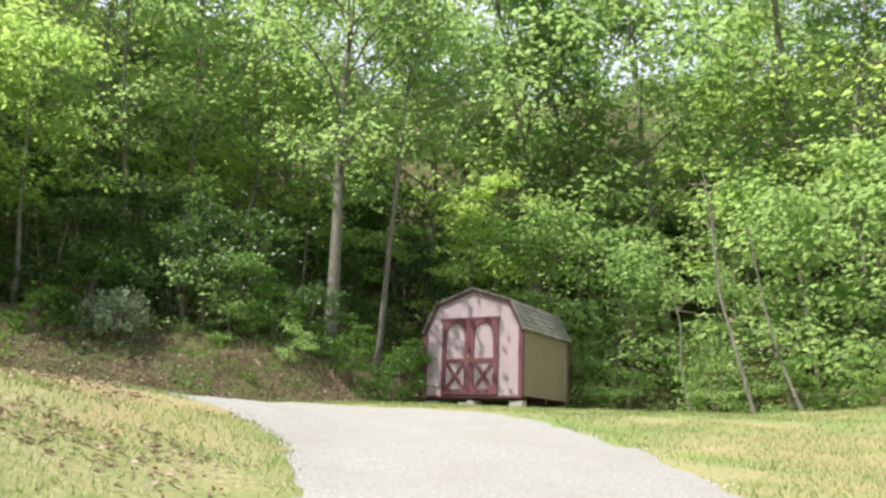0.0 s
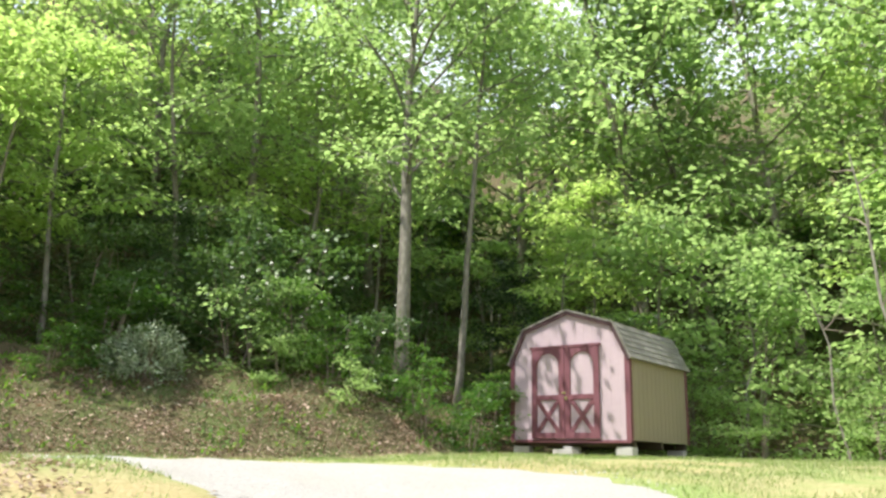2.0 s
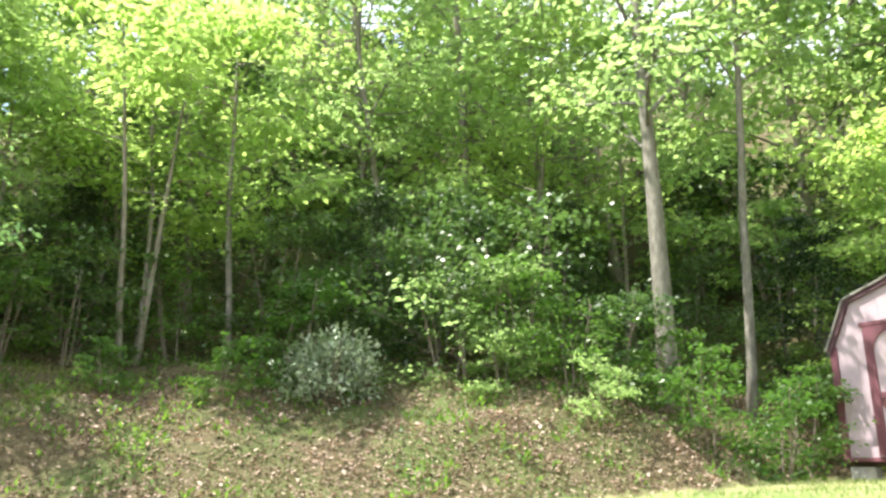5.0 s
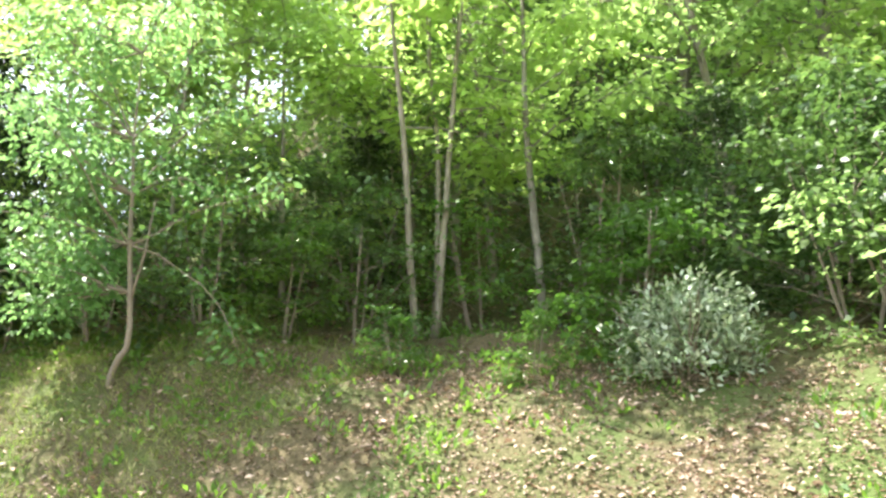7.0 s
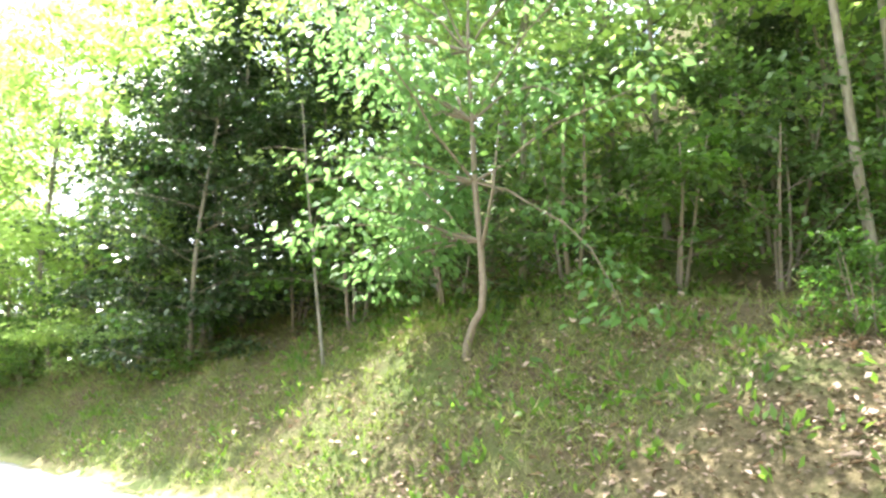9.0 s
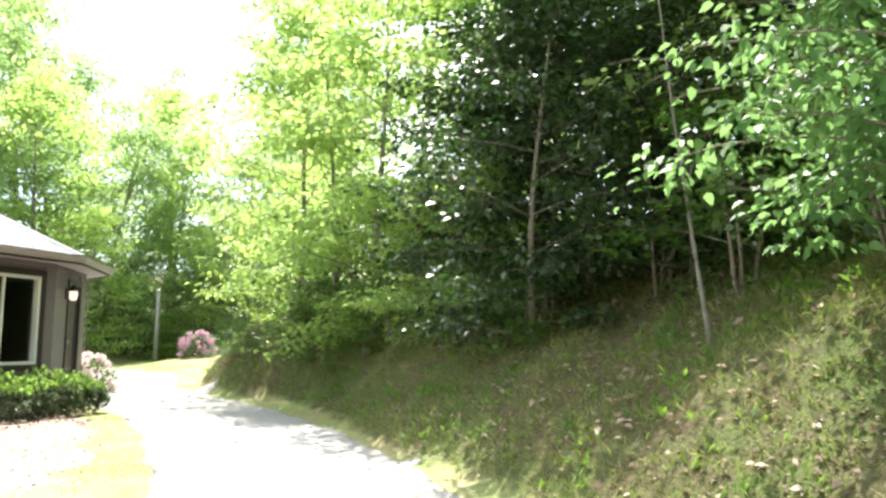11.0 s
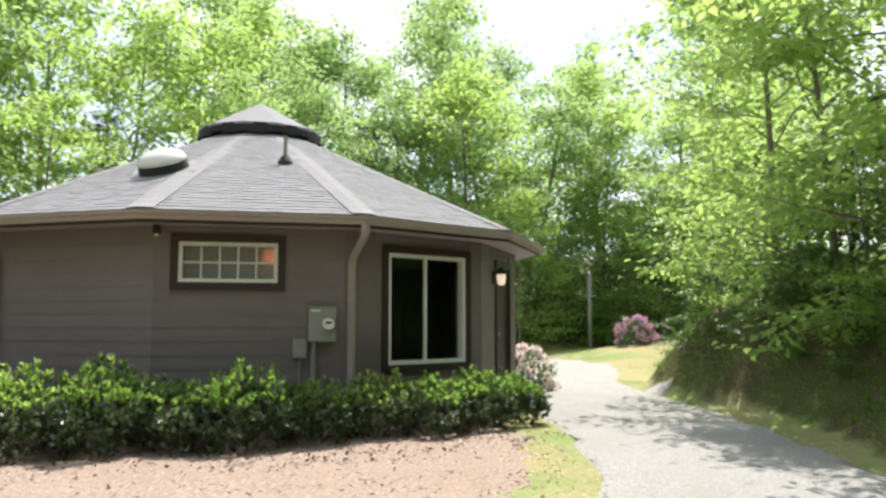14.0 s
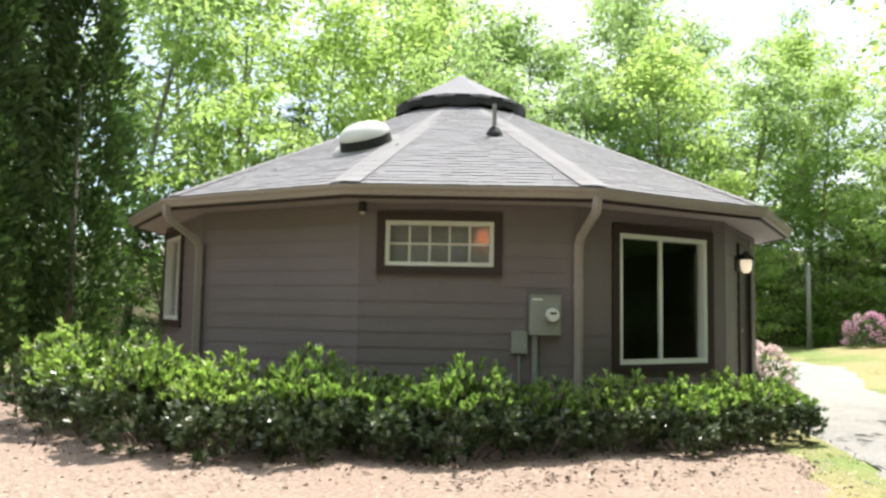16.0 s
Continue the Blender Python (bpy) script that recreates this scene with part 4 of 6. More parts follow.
p = shed_m @ Vector((SHED_W / 2 + 0.1, -0.28, 0))
block(pose(p.x, p.y, land_at(p.x, p.y) - 0.02, 0, 0, -30) @ Matrix.Diagonal((1.1, 1.3, 0.8, 1)), "low concrete block as a step before the shed doors")

# ---- plants ----
def branch_line(p, d, length, n, rng, droop=0.0, wander=0.18):
    pts, d = [np.array(p, float)], unit(d)
    for i in range(n):
        d = unit(d + np.array([rng.gauss(0, wander), rng.gauss(0, wander), rng.gauss(0, wander * 0.6) - droop]))
        pts.append(pts[-1] + d * length / n)
    return pts


def sprays(points, rng, each, spread, flat, size, droop=0.35, aspect=0.66, shape=leaf_quads):
    """Leaves round the given twig points, in flattened sprays."""
    pts = np.asarray(points)
    n = len(pts) * each
    base = np.repeat(pts, each, 0)
    off = rng.normal(0, 1, (n, 3)) * np.array([spread, spread, spread * flat])
    a = off * np.array([1, 1, 0.3]) + rng.normal(0, 0.25 * spread, (n, 3)) - np.array([0, 0, droop * spread])
    nrm = np.array([0, 0, 1.0]) + rng.normal(0, 0.45, (n, 3))
    ln = size * rng.uniform(0.6, 1.3, n)
    return shape(base + off, a, nrm, ln, ln * aspect * rng.uniform(0.8, 1.25, n))


def tree_meshes(seed, height, bare, radius, limb_n=15, subs=4, each=16, leaf=0.17, r0=0.13, lean=0.03, leaf_mat=None, bark=None, stems=1, flat=0.4, rise=0.55, spread=0.34, full=1.0):
    """Trunk with limbs, and a crown of leaves in layered sprays."""
    rng, nr = random.Random(seed), np.random.default_rng(seed)
    wood, tips = Soup(), []
    for st in range(stems):
        az0 = rng.uniform(0, 6.28)
        tilt = np.array([math.cos(az0), math.sin(az0), 0]) * (lean + (0.12 if stems > 1 else 0))
        hh = height * rng.uniform(0.8, 1.0) if stems > 1 else height
        trunk = [np.array([0.12 * math.cos(az0) * (stems > 1), 0.12 * math.sin(az0) * (stems > 1), -0.3])]
        d = unit(np.array([0, 0, 1.0]) + tilt)
        nseg = 10
        for i in range(nseg):
            d = unit(d + np.array([rng.gauss(0, 0.035), rng.gauss(0, 0.035), 0.03]))
            trunk.append(trunk[-1] + d * (hh + 0.3) / nseg)
        rr = r0 / math.sqrt(stems)
        wood.tube(trunk, [rr * (1.25 if i == 0 else 1) * (1 - 0.93 * (i / nseg) ** 1.1) + 0.006 for i in range(nseg + 1)], 6)
        count = max(4, int(limb_n / stems))
        for j in range(count):
            f = bare + (1 - bare) * (j + rng.random()) / count
            i = min(nseg - 1, int(f * nseg))
            p = trunk[i] + (trunk[i + 1] - trunk[i]) * (f * nseg - i)
            az = j * 2.4 + rng.uniform(-0.5, 0.5)
            g = (f - bare) / (1 - bare)
            ln = radius * (0.55 + 0.75 * math.sin(math.pi * min(1, 0.18 + 0.75 * g))) * rng.uniform(0.65, 1.15) * (1 - 0.5 * g ** 3)
            d = np.array([math.cos(az), math.sin(az), rise * rng.uniform(0.3, 1.4) + 0.5 * g])
            limb = branch_line(p, d, ln, 6, rng, 0.05)
            lr = max(0.008, rr * 0.36 * (1 - 0.6 * f))
            wood.tube(limb[::2], [lr * (1 - 0.8 * q / 6) + 0.003 for q in (0, 2, 4, 6)], 3, False)
            tips += [limb[q] + np.array([rng.gauss(0, 0.12), rng.gauss(0, 0.12), rng.gauss(0, 0.1)]) for q in (3, 4, 5, 6)]
            for s_ in range(subs):
                q = rng.randint(2, 5)
                dd = unit(limb[q + 1] - limb[q]) + np.array([rng.gauss(0, 0.7), rng.gauss(0, 0.7), rng.gauss(0.05, 0.3)])
                sub = branch_line(limb[q], dd, ln * rng.uniform(0.35, 0.6), 4, rng, 0.06)
                if height > 4:
                    wood.tube([sub[0], sub[4]] if height > 11 else [sub[0], sub[2], sub[4]], [lr * 0.4, 0.003] if height > 11 else [lr * 0.4, lr * 0.27, 0.003], 3, False)
                tips += [sub[w] for w in (1, 2, 3, 4)]
    keep = [t for t in tips if rng.random() < full]
    leaves = sprays(keep, nr, each, spread, flat, leaf)
    return wood.mesh("trunk", bark or BARK, True), quads("crown", leaves, leaf_mat or SPRING)


def bush_meshes(seed, radius, height, count, size, leaf_mat, stems=7, aspect=0.4, upright=0.2, shell=0.55, tip_mat=None, under=0.02, oval=False, lumps=1.0, apart=False):
    """Stems from one root and leaves in many small tufts over an uneven dome."""
    rng, nr = random.Random(seed), np.random.default_rng(seed)
    each_stem = [Soup() for _ in range(stems)] if apart else [Soup()] * stems
    for i, wood in enumerate(each_stem):
        az = i * 2.4 + rng.random()
        line = branch_line((0.08 * math.cos(az), 0.08 * math.sin(az), -0.1), (math.cos(az) * 0.7 * radius / height, math.sin(az) * 0.7 * radius / height, 1), height * rng.uniform(0.7, 0.95), 5, rng, 0, 0.2)
        wood.tube(line, [0.02, 0.017, 0.014, 0.011, 0.008, 0.004], 3, False)
    tufts = max(20, count // 14)
    u = nr.normal(0, 1, (tufts, 3))
    u[:, 2] = np.abs(u[:, 2]) * 0.9 - 0.15
    u = normed(u)
    lump = 1 + lumps * (0.16 * np.sin(u[:, 0] * 4 + seed) + 0.14 * np.sin(u[:, 1] * 5 + seed * 2) + 0.1 * np.sin(u[:, 2] * 6 + seed))
    r = np.minimum((shell + (1 - shell) * nr.random(tufts)) * lump, 1.13)
    c = u * r[:, None] * np.array([radius, radius, height * 0.86]) + np.array([0, 0, height * 0.12])
    c = c[c[:, 2] > under * height]
    each = 14
    n = len(c) * each
    base = np.repeat(c, each, 0) + nr.normal(0, 0.10 * radius ** 0.5, (n, 3))
    out = np.repeat(normed(c * np.array([1, 1, 0.6])), each, 0)
    a = out * 0.6 + nr.normal(0, 0.55, (n, 3)) + np.array([0, 0, upright])
    nrm = np.array([0, 0, 1.0]) + nr.normal(0, 0.5, (n, 3)) + out * 0.5
    ln = size * nr.uniform(0.6, 1.3, n)
    me = quads("foliage", (oval_leaves if oval else leaf_quads)(base, a, nrm, ln, ln * aspect * nr.uniform(0.8, 1.2, n)), leaf_mat, 6 if oval else 4)
    if tip_mat:
        me.materials.append(tip_mat)
        high = base[:, 2] + nr.normal(0, 0.10, n) > height * 0.62
        me.polygons.foreach_set("material_index", high.astype(np.int32))
    return (*[w.mesh("stem", TWIG, True) for w in (each_stem if apart else each_stem[:1])], me)


def plant(name, label, category, meshes, names, group=""):
    """Puts the meshes under one Empty; kept out of the way until copied."""
    ob = thing(name, Matrix.Identity(4), label, category, group)
    for me, nm in zip(meshes, names):
        part(nm, me, None, ob)
    return ob


PLACED = {}


def put(model, x, y, scale=1.0, turn=0.0, sink=0.05, stretch=1.0, label="", z=None):
    """The first one placed is the model itself, later ones are copies of it; nothing grows past the edges of the wood."""
    if x > 17 or (x > 12.9 and y < 20) or y > 37 or (x < -26 and y > 5) or (x < -40 and y > 1) or (y < -24.5 and x > -24) or (x > -12.5 and y < -10):
        return None
    m = pose(x, y, (land_at(x, y) if z is None else z) - sink, 0, 0, turn) @ Matrix.Diagonal((scale, scale, scale * stretch, 1))
    if model.name not in PLACED:
        PLACED[model.name] = model
        model.matrix_basis = m
        ob = model
    else:
        ob = copy_thing(model, Matrix.Identity(4))
        ob.matrix_basis = m
    return tagged(ob, label) if label else ob


TC, BC = ("trunk", "crown"), ("stem", "foliage")
tall = [plant("tree", "tall spring-green broadleaf tree on the wooded slope", "tree", tree_meshes(11 + i, h, b, r, n, 4, 12, 0.21, 0.15, leaf_mat=lm, spread=0.36, flat=0.34), TC, "trees on the slope")
        for i, (h, b, r, n, lm) in enumerate(((15.0, 0.20, 3.1, 24, SPRING), (13.5, 0.24, 2.9, 22, LIME), (17.0, 0.26, 3.2, 26, SPRING), (12.5, 0.16, 3.0, 22, LIME)))]
young = [plant("tree", "slim young tree with layered bright leaves", "tree", tree_meshes(31 + i, h, b, r, 14, 4, 13, 0.128, 0.05, leaf_mat=lm, flat=0.22, rise=0.25, spread=0.20), TC, "young trees on the bank")
         for i, (h, b, r, lm) in enumerate(((6.0, 0.20, 1.8, LIME), (4.6, 0.16, 1.7, SPRING), (7.5, 0.26, 2.0, SPRING)))]
leafy = [plant("tree", "full-crowned green broadleaf tree deeper in the wood", "tree", tree_meshes(61 + i, h, b, r, n, 4, 9, 0.26, 0.16, leaf_mat=lm, spread=0.42, flat=0.4), TC, "trees deep in the wood")
         for i, (h, b, r, n, lm) in enumerate(((16.0, 0.16, 3.4, 26, SPRING), (18.0, 0.22, 3.6, 28, SPRING), (14.5, 0.10, 3.3, 24, LIME)))]
rounded = [plant("tree", "broad round-crowned tree in fresh leaf beyond the house", "tree", tree_meshes(161 + i, 13.0, b_, r, 25, 3, 19, 0.215, 0.15, leaf_mat=lm, spread=0.40, flat=0.5, rise=0.8), TC, "trees beyond the house")
           for i, (b_, r, lm) in enumerate(((0.12, 3.5, SPRING), (0.20, 3.8, LIME)))]
dusky = [plant("tree", "dark evergreen with low twiggy branches on the bank, leaves coloured for shade", "tree", tree_meshes(41 + i, h, 0.04, r, 28, 4, 14, 0.15, 0.07, leaf_mat=SHADE, flat=0.42, rise=0.2, spread=0.28), TC, "evergreens on the bank")
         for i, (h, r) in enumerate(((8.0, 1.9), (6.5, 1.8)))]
# understory shrubs: several stems, leaves in open layers
thicket = [plant("bush", lb, "bush", tree_meshes(51 + i, h, b, r, 16, 3, e, lf, 0.05, 0.05, lm, TWIG, stems=3, flat=0.26, rise=0.3, spread=0.19), BC, "understory bushes")
           for i, (h, b, r, e, lf, lm, lb) in enumerate((
               (2.5, 0.04, 1.15, 7, 0.125, DEEP, "dark green understory bush with layered leaves"),
               (3.2, 0.05, 1.35, 8, 0.130, GLOSSY, "tall glossy evergreen bush of the understory"),
               (1.3, 0.03, 0.85, 6, 0.10, WEED, "low leafy seedling bush on the bank"),
               (2.2, 0.08, 1.15, 7, 0.12, SPRING, "bright open bush at the edge of the wood")))]
belt = [plant("tree", "low broad tree filling the edge of the clearing", "tree", tree_meshes(191 + i, 6.0, 0.03, 2.7, 20, 3, 8, 0.22, 0.07, leaf_mat=lm, spread=0.36, flat=0.4), TC, "low trees at the clearing's edge") for i, lm in enumerate((SPRING, DEEP))]

FD = lambda x, y: to_line(x, y, FOOT)
rng = random.Random(5)
spots = []


def free(x, y, gap):
    if any((x - a) ** 2 + (y - b) ** 2 < gap * gap for a, b in spots):
        return False
    spots.append((x, y))
    return True


# trees that can be told apart, where they stand
pale = plant("tree", "pale grey straight trunk of a broadleaf tree behind the bank", "tree", tree_meshes(71, 14.0, 0.36, 3.3, 26, 4, 16, 0.165, 0.19, 0.004, SPRING, PALE_BARK, spread=0.34, rise=0.9), TC)
put(pale, -2.85, 20.6, 1.0, 110)
pale_b = plant("tree", "slim grey trunk beside a larger tree", "tree", tree_meshes(72, 13.0, 0.42, 2.4, 18, 4, 14, 0.17, 0.09, 0.015, SPRING, PALE_BARK, spread=0.34, rise=1.0), TC)
put(pale_b, -1.75, 21.9, 1.0, 120)
slim = plant("tree", "slim pale-barked young tree with lime leaves on the bank", "tree", tree_meshes(73, 7.5, 0.34, 1.7, 15, 4, 11, 0.15, 0.065, 0.01, LIME, PALE_BARK, flat=0.24, rise=0.35, spread=0.2), TC)
put(slim, -9.4, 17.3, 1.0, 0)
multi = plant("tree", "clump of thin brown stems with lime leaves above", "tree", tree_meshes(74, 7.4, 0.42, 1.9, 21, 4, 12, 0.15, 0.09, 0.0, LIME, BARK, stems=3, flat=0.24, rise=0.35, spread=0.2), TC)
put(multi, -10.5, 16.2, 1.0, 60)
for x, y, g in ((-2.85, 20.6, 1.2), (-1.75, 21.9, 1.2), (-9.4, 17.3, 1.2), (-10.5, 16.2, 1.2), (-11.5, 12.7, 1.5), (-6.9, 16.5, 1.5)):
    spots.append((x, y))


def crooked_tree():
    r, nr = random.Random(8), np.random.default_rng(8)
    wood, tips = Soup(), []
    trunk = [(-0.16, 0.0, -0.15), (-0.14, 0, 0.12), (-0.05, 0, 0.30), (0.06, 0, 0.42), (0.08, 0, 0.65), (0.02, 0.02, 1.05), (-0.03, 0, 1.6), (-0.08, 0.02, 2.2), (-0.12, 0, 2.9), (-0.1, 0, 4.0)]
    wood.tube(trunk, [0.042, 0.038, 0.036, 0.035, 0.033, 0.031, 0.028, 0.023, 0.016, 0.008], 8)
    wood.tube([(0.07, 0, 1.0), (0.18, 0.03, 1.5), (0.25, 0.05, 2.1)], [0.02, 0.015, 0.008], 6)
    for j in range(32):
        i = r.choice((6, 7, 8, 9)) if j > 6 else 5
        side = -1 if j % 3 else 1
        d = (-0.9 * side * r.uniform(0.3, 1.2) * -1 if j > 6 else -1.0, r.uniform(-0.9, 0.5), r.uniform(0.0, 0.7))
        limb = branch_line(trunk[i], d, r.uniform(1.0, 2.0), 6, r, 0.07)
        wood.tube(limb, [0.016, 0.014, 0.012, 0.01, 0.008, 0.006, 0.003], 5, False)
        tips += limb[2:] + [q + np.array([r.gauss(0, 0.2), r.gauss(0, 0.2), r.gauss(0, 0.12)]) for q in limb[3:]]
    return wood.mesh("trunk", TWIG, True), quads("crown", sprays(tips, nr, 17, 0.17, 0.4, 0.092, 0.7, 0.55, oval_leaves), MAPLE, 6)


bent = plant("tree", "small tree with a crooked pale trunk and drooping leaves", "tree", crooked_tree(), TC)
put(bent, -11.45, 12.6, 1.0, 25, 0.0)

silver = plant("rhododendron", "rounded silver-green rhododendron at the top of the bank", "bush", bush_meshes(81, 0.70, 1.32, 3400, 0.092, SILVER, 9, 0.34, 0.0, oval=True, apart=True), ("stem",) * 9 + ("foliage",))
put(silver, -6.85, 16.5, 0.92, 0, 0.05)

for k, (x, y, s) in enumerate(((4, 30, 1.2), (8.5, 29, 1.1), (6, 34, 1.2), (11.5, 32, 1.25), (15.5, 29, 1.2), (18.5, 25, 1.1), (10, 38, 1.3), (17, 18, 0.9), (-0.5, 31, 1.2), (12.5, 26.5, 1.2), (-6, 31, 1.1), (15, 22, 1.15), (-10, 30, 1.1), (1.5, 37, 1.3), (-14, 29, 1.1), (-18, 31, 1.2))):
    put(leafy[k % 3], x, y, s, k * 85, 0.1)
    spots.append((x, y))

# dark-leaved trees added to stand for the shaded gaps behind the trunks
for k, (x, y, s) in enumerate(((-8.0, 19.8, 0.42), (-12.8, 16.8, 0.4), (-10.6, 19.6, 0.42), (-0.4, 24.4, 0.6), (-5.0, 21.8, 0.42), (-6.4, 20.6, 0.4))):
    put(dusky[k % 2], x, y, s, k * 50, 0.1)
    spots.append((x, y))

for k, (x, y, s) in enumerate(((-12.0, 19.0, 0.62), (-8.9, 21.8, 0.7), (-14.6, 18.0, 0.7), (-6.2, 23.4, 0.7), (-14.3, 13.6, 0.55), (-13.4, 15.0, 0.5), (-16.4, 14.0, 0.65))):
    put(tall[(1, 0, 3, 1, 0, 3, 1)[k]], x, y, s, k * 60, 0.1)
    spots.append((x, y))
# shrubs along the top of the bank
TOP_EDGE = ((-15.6, 11.3), (-14.4, 12.0), (-13.3, 12.9), (-12.3, 13.9), (-11.4, 14.5), (-10.9, 15.3), (-11.6, 15.9), (-10.2, 16.9), (-9.0, 18.0), (-8.2, 17.6), (-7.9, 18.6), (-5.7, 18.0), (-4.5, 18.4), (-6.3, 18.9), (-3.4, 19.0), (-12.9, 14.9))
for k, (x, y) in enumerate(TOP_EDGE):
    put(thicket[(1, 0, 1, 1, 0, 1, 1, 0)[k % 8]], x, y, (0.62, 0.8, 0.7, 0.85, 0.66)[k % 5], k * 70, 0.08)
    spots.append((x, y))
for x, y, k, s in ((-13.3, 13.7, 2, 0.85), (-12.7, 15.3, 0, 0.95), (-14.6, 15.6, 2, 0.95)):
    put(young[k], x, y, s, x * 70, 0.1)
    spots.append((x, y))

for k, (x, y, s) in enumerate(((0.6, 23.6, 0.9), (3.2, 24.8, 0.95), (5.4, 22.6, 0.75), (7.6, 21.4, 0.85), (9.4, 19.6, 0.85), (10.8, 17.0, 0.8), (1.9, 26.8, 1.2), (8.8, 23.6, 1.0), (11.8, 21.0, 1.0), (6.3, 26.2, 1.1))):
    put(belt[0] if k % 3 else young[k % 2], x, y, s, k * 75, 0.1)
    spots.append((x, y))
for x, y, s in ((6.6, 19.3, 0.75), (8.2, 18.2, 0.7), (9.6, 16.6, 0.7), (4.9, 21.4, 0.7), (3.9, 22.6, 0.9)):
    put(thicket[3], x, y, s, x * 70, 0.08)

for x, y, s in ((-18.0, 8.9, 0.55), (-19.3, 8.0, 0.5), (-20.7, 7.2, 0.5), (-22.2, 6.2, 0.5), (-16.9, 9.5, 0.4)):
    put(young[0], x, y, s, x * 50, 0.1)
    spots.append((x, y))

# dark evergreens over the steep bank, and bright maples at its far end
# the one at (-15.9, 9.95) is added to shade the bank
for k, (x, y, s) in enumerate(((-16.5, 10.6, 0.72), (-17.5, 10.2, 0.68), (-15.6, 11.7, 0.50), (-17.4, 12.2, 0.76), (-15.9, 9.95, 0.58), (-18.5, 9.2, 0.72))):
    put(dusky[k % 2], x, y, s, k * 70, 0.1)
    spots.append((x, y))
lime = plant("tree", "bright lime-leaved maple leaning over the driveway", "tree", tree_meshes(77, 9.0, 0.04, 2.5, 26, 4, 13, 0.16, 0.08, 0.04, LIME, BARK, flat=0.28, rise=0.35, spread=0.27), TC, "maples over the driveway")
for k, (x, y, s) in enumerate(((-18.6, 11.4, 1.05), (-15.2, 12.8, 0.75), (-20.3, 7.8, 0.8), (-21.5, 6.8, 0.85), (-23.0, 5.6, 0.8), (-24.8, 4.2, 0.9), (-21.2, 12.0, 1.3), (-24.6, 9.8, 1.25))):
    put(lime, x, y, s, k * 100, 0.1)
    spots.append((x, y))

# the wood, on a loose grid over the slope
for pas, (lo, hi, gap) in enumerate(((2.3, 8.0, 3.1), (8.0, 16.0, 4.0), (16.0, 30.0, 5.8))):
    for gx in np.arange(-36, 24, gap):
        for gy in np.arange(2, 50, gap):
            x, y = gx + rng.uniform(-0.4, 0.4) * gap, gy + rng.uniform(-0.4, 0.4) * gap
            dd, ss, _ = FD(x, y)
            if ss[0] > 0 or not lo <= dd[0] < hi or (x > 9 and y < 7) or (x < -20 and y < 10.5) or not free(x, y, gap * 0.62):
                continue
            if pas == 2 and x < -14 or pas == 1 and x < -23:
                continue
            if pas == 0 and -13.5 < x < -8 and dd[0] < 4.2:
                continue
            if pas == 0:
                model = rng.choice(young) if dd[0] < 4.2 or rng.random() < 0.35 else rng.choice(tall)
            else:
                model = rng.choice(tall) if pas == 1 and rng.random() < 0.5 else rng.choice(leafy)
            put(model, x, y, rng.uniform(0.85, 1.12), rng.uniform(0, 360), 0.1, rng.uniform(0.9, 1.15))

bushes = 0
for i in range(3000):
    k = rng.uniform(3.0, 18.5)
    a, f = int(k), k - int(k)
    p = FOOT[a] * (1 - f) + FOOT[a + 1] * f
    d = unit(FOOT[a + 1] - FOOT[a])
    off = 1.7 + rng.expovariate(1 / 4.0)
    x, y = p[0] + d[1] * off, p[1] - d[0] * off
    dd, ss, al = FD(x, y)
    if ss[0] > 0 or dd[0] < 1.6 or off > 16 or bushes > 46:
        continue
    if -14 < x < -2 and dd[0] < 2.8:
        continue
    if (x + 6.9) ** 2 + (y - 16.5) ** 2 < 2.2 or (x + 11.4) ** 2 + (y - 12.2) ** 2 < 1.7:
        continue
    if any((x - q[0]) ** 2 + (y - q[1]) ** 2 < 0.85 ** 2 for q in spots[-260:]):
        continue
    spots.append((x, y))
    bushes += 1
    w = (4, 6, 1, 2)
    put(rng.choices(thicket, w)[0], x, y, rng.uniform(0.7, 1.25), rng.uniform(0, 360), 0.08, rng.uniform(0.8, 1.2))

for x, y, k, s in ((-1.2, 19.2, 0, 0.6), (-1.0, 20.6, 0, 0.7), (-3.1, 17.4, 3, 0.42), (-3.7, 18.0, 0, 0.6), (-2.5, 19.4, 0, 0.6), (-2.0, 18.2, 0, 0.55), (-4.6, 17.6, 3, 0.45), (-8.2, 15.7, 0, 0.36), (-9.4, 14.9, 0, 0.32), (-7.9, 16.9, 0, 0.8), (-5.2, 17.9, 3, 0.9)):
    put(thicket[k], x, y, s, x * 100, 0.08)
for k, (x, y, s) in enumerate(((-16.1, 9.9, 0.55), (-17.5, 9.1, 0.6), (-18.9, 8.2, 0.5), (-20.3, 7.5, 0.6), (-22.4, 6.2, 0.65), (-23.5, 4.9, 0.55), (-24.4, 4.2, 0.6), (-21.4, 6.9, 0.5))):
    put(thicket[3 if k % 3 else 0], x, y, s, k * 65, 0.08, 0.85)
for k, (x, y, s) in enumerate(((-22.6, 5.2, 0.32), (-23.2, 4.3, 0.30), (-23.9, 3.4, 0.34), (-24.6, 2.6, 0.3), (-21.7, 6.0, 0.3), (-24.3, 3.3, 0.42), (-20.6, 6.9, 0.28), (-23.4, 5.0, 0.4))):
    put(thicket[k % 2], x, y, s, k * 85, 0.05, 0.9, "low dark bush clinging to the steep bank")
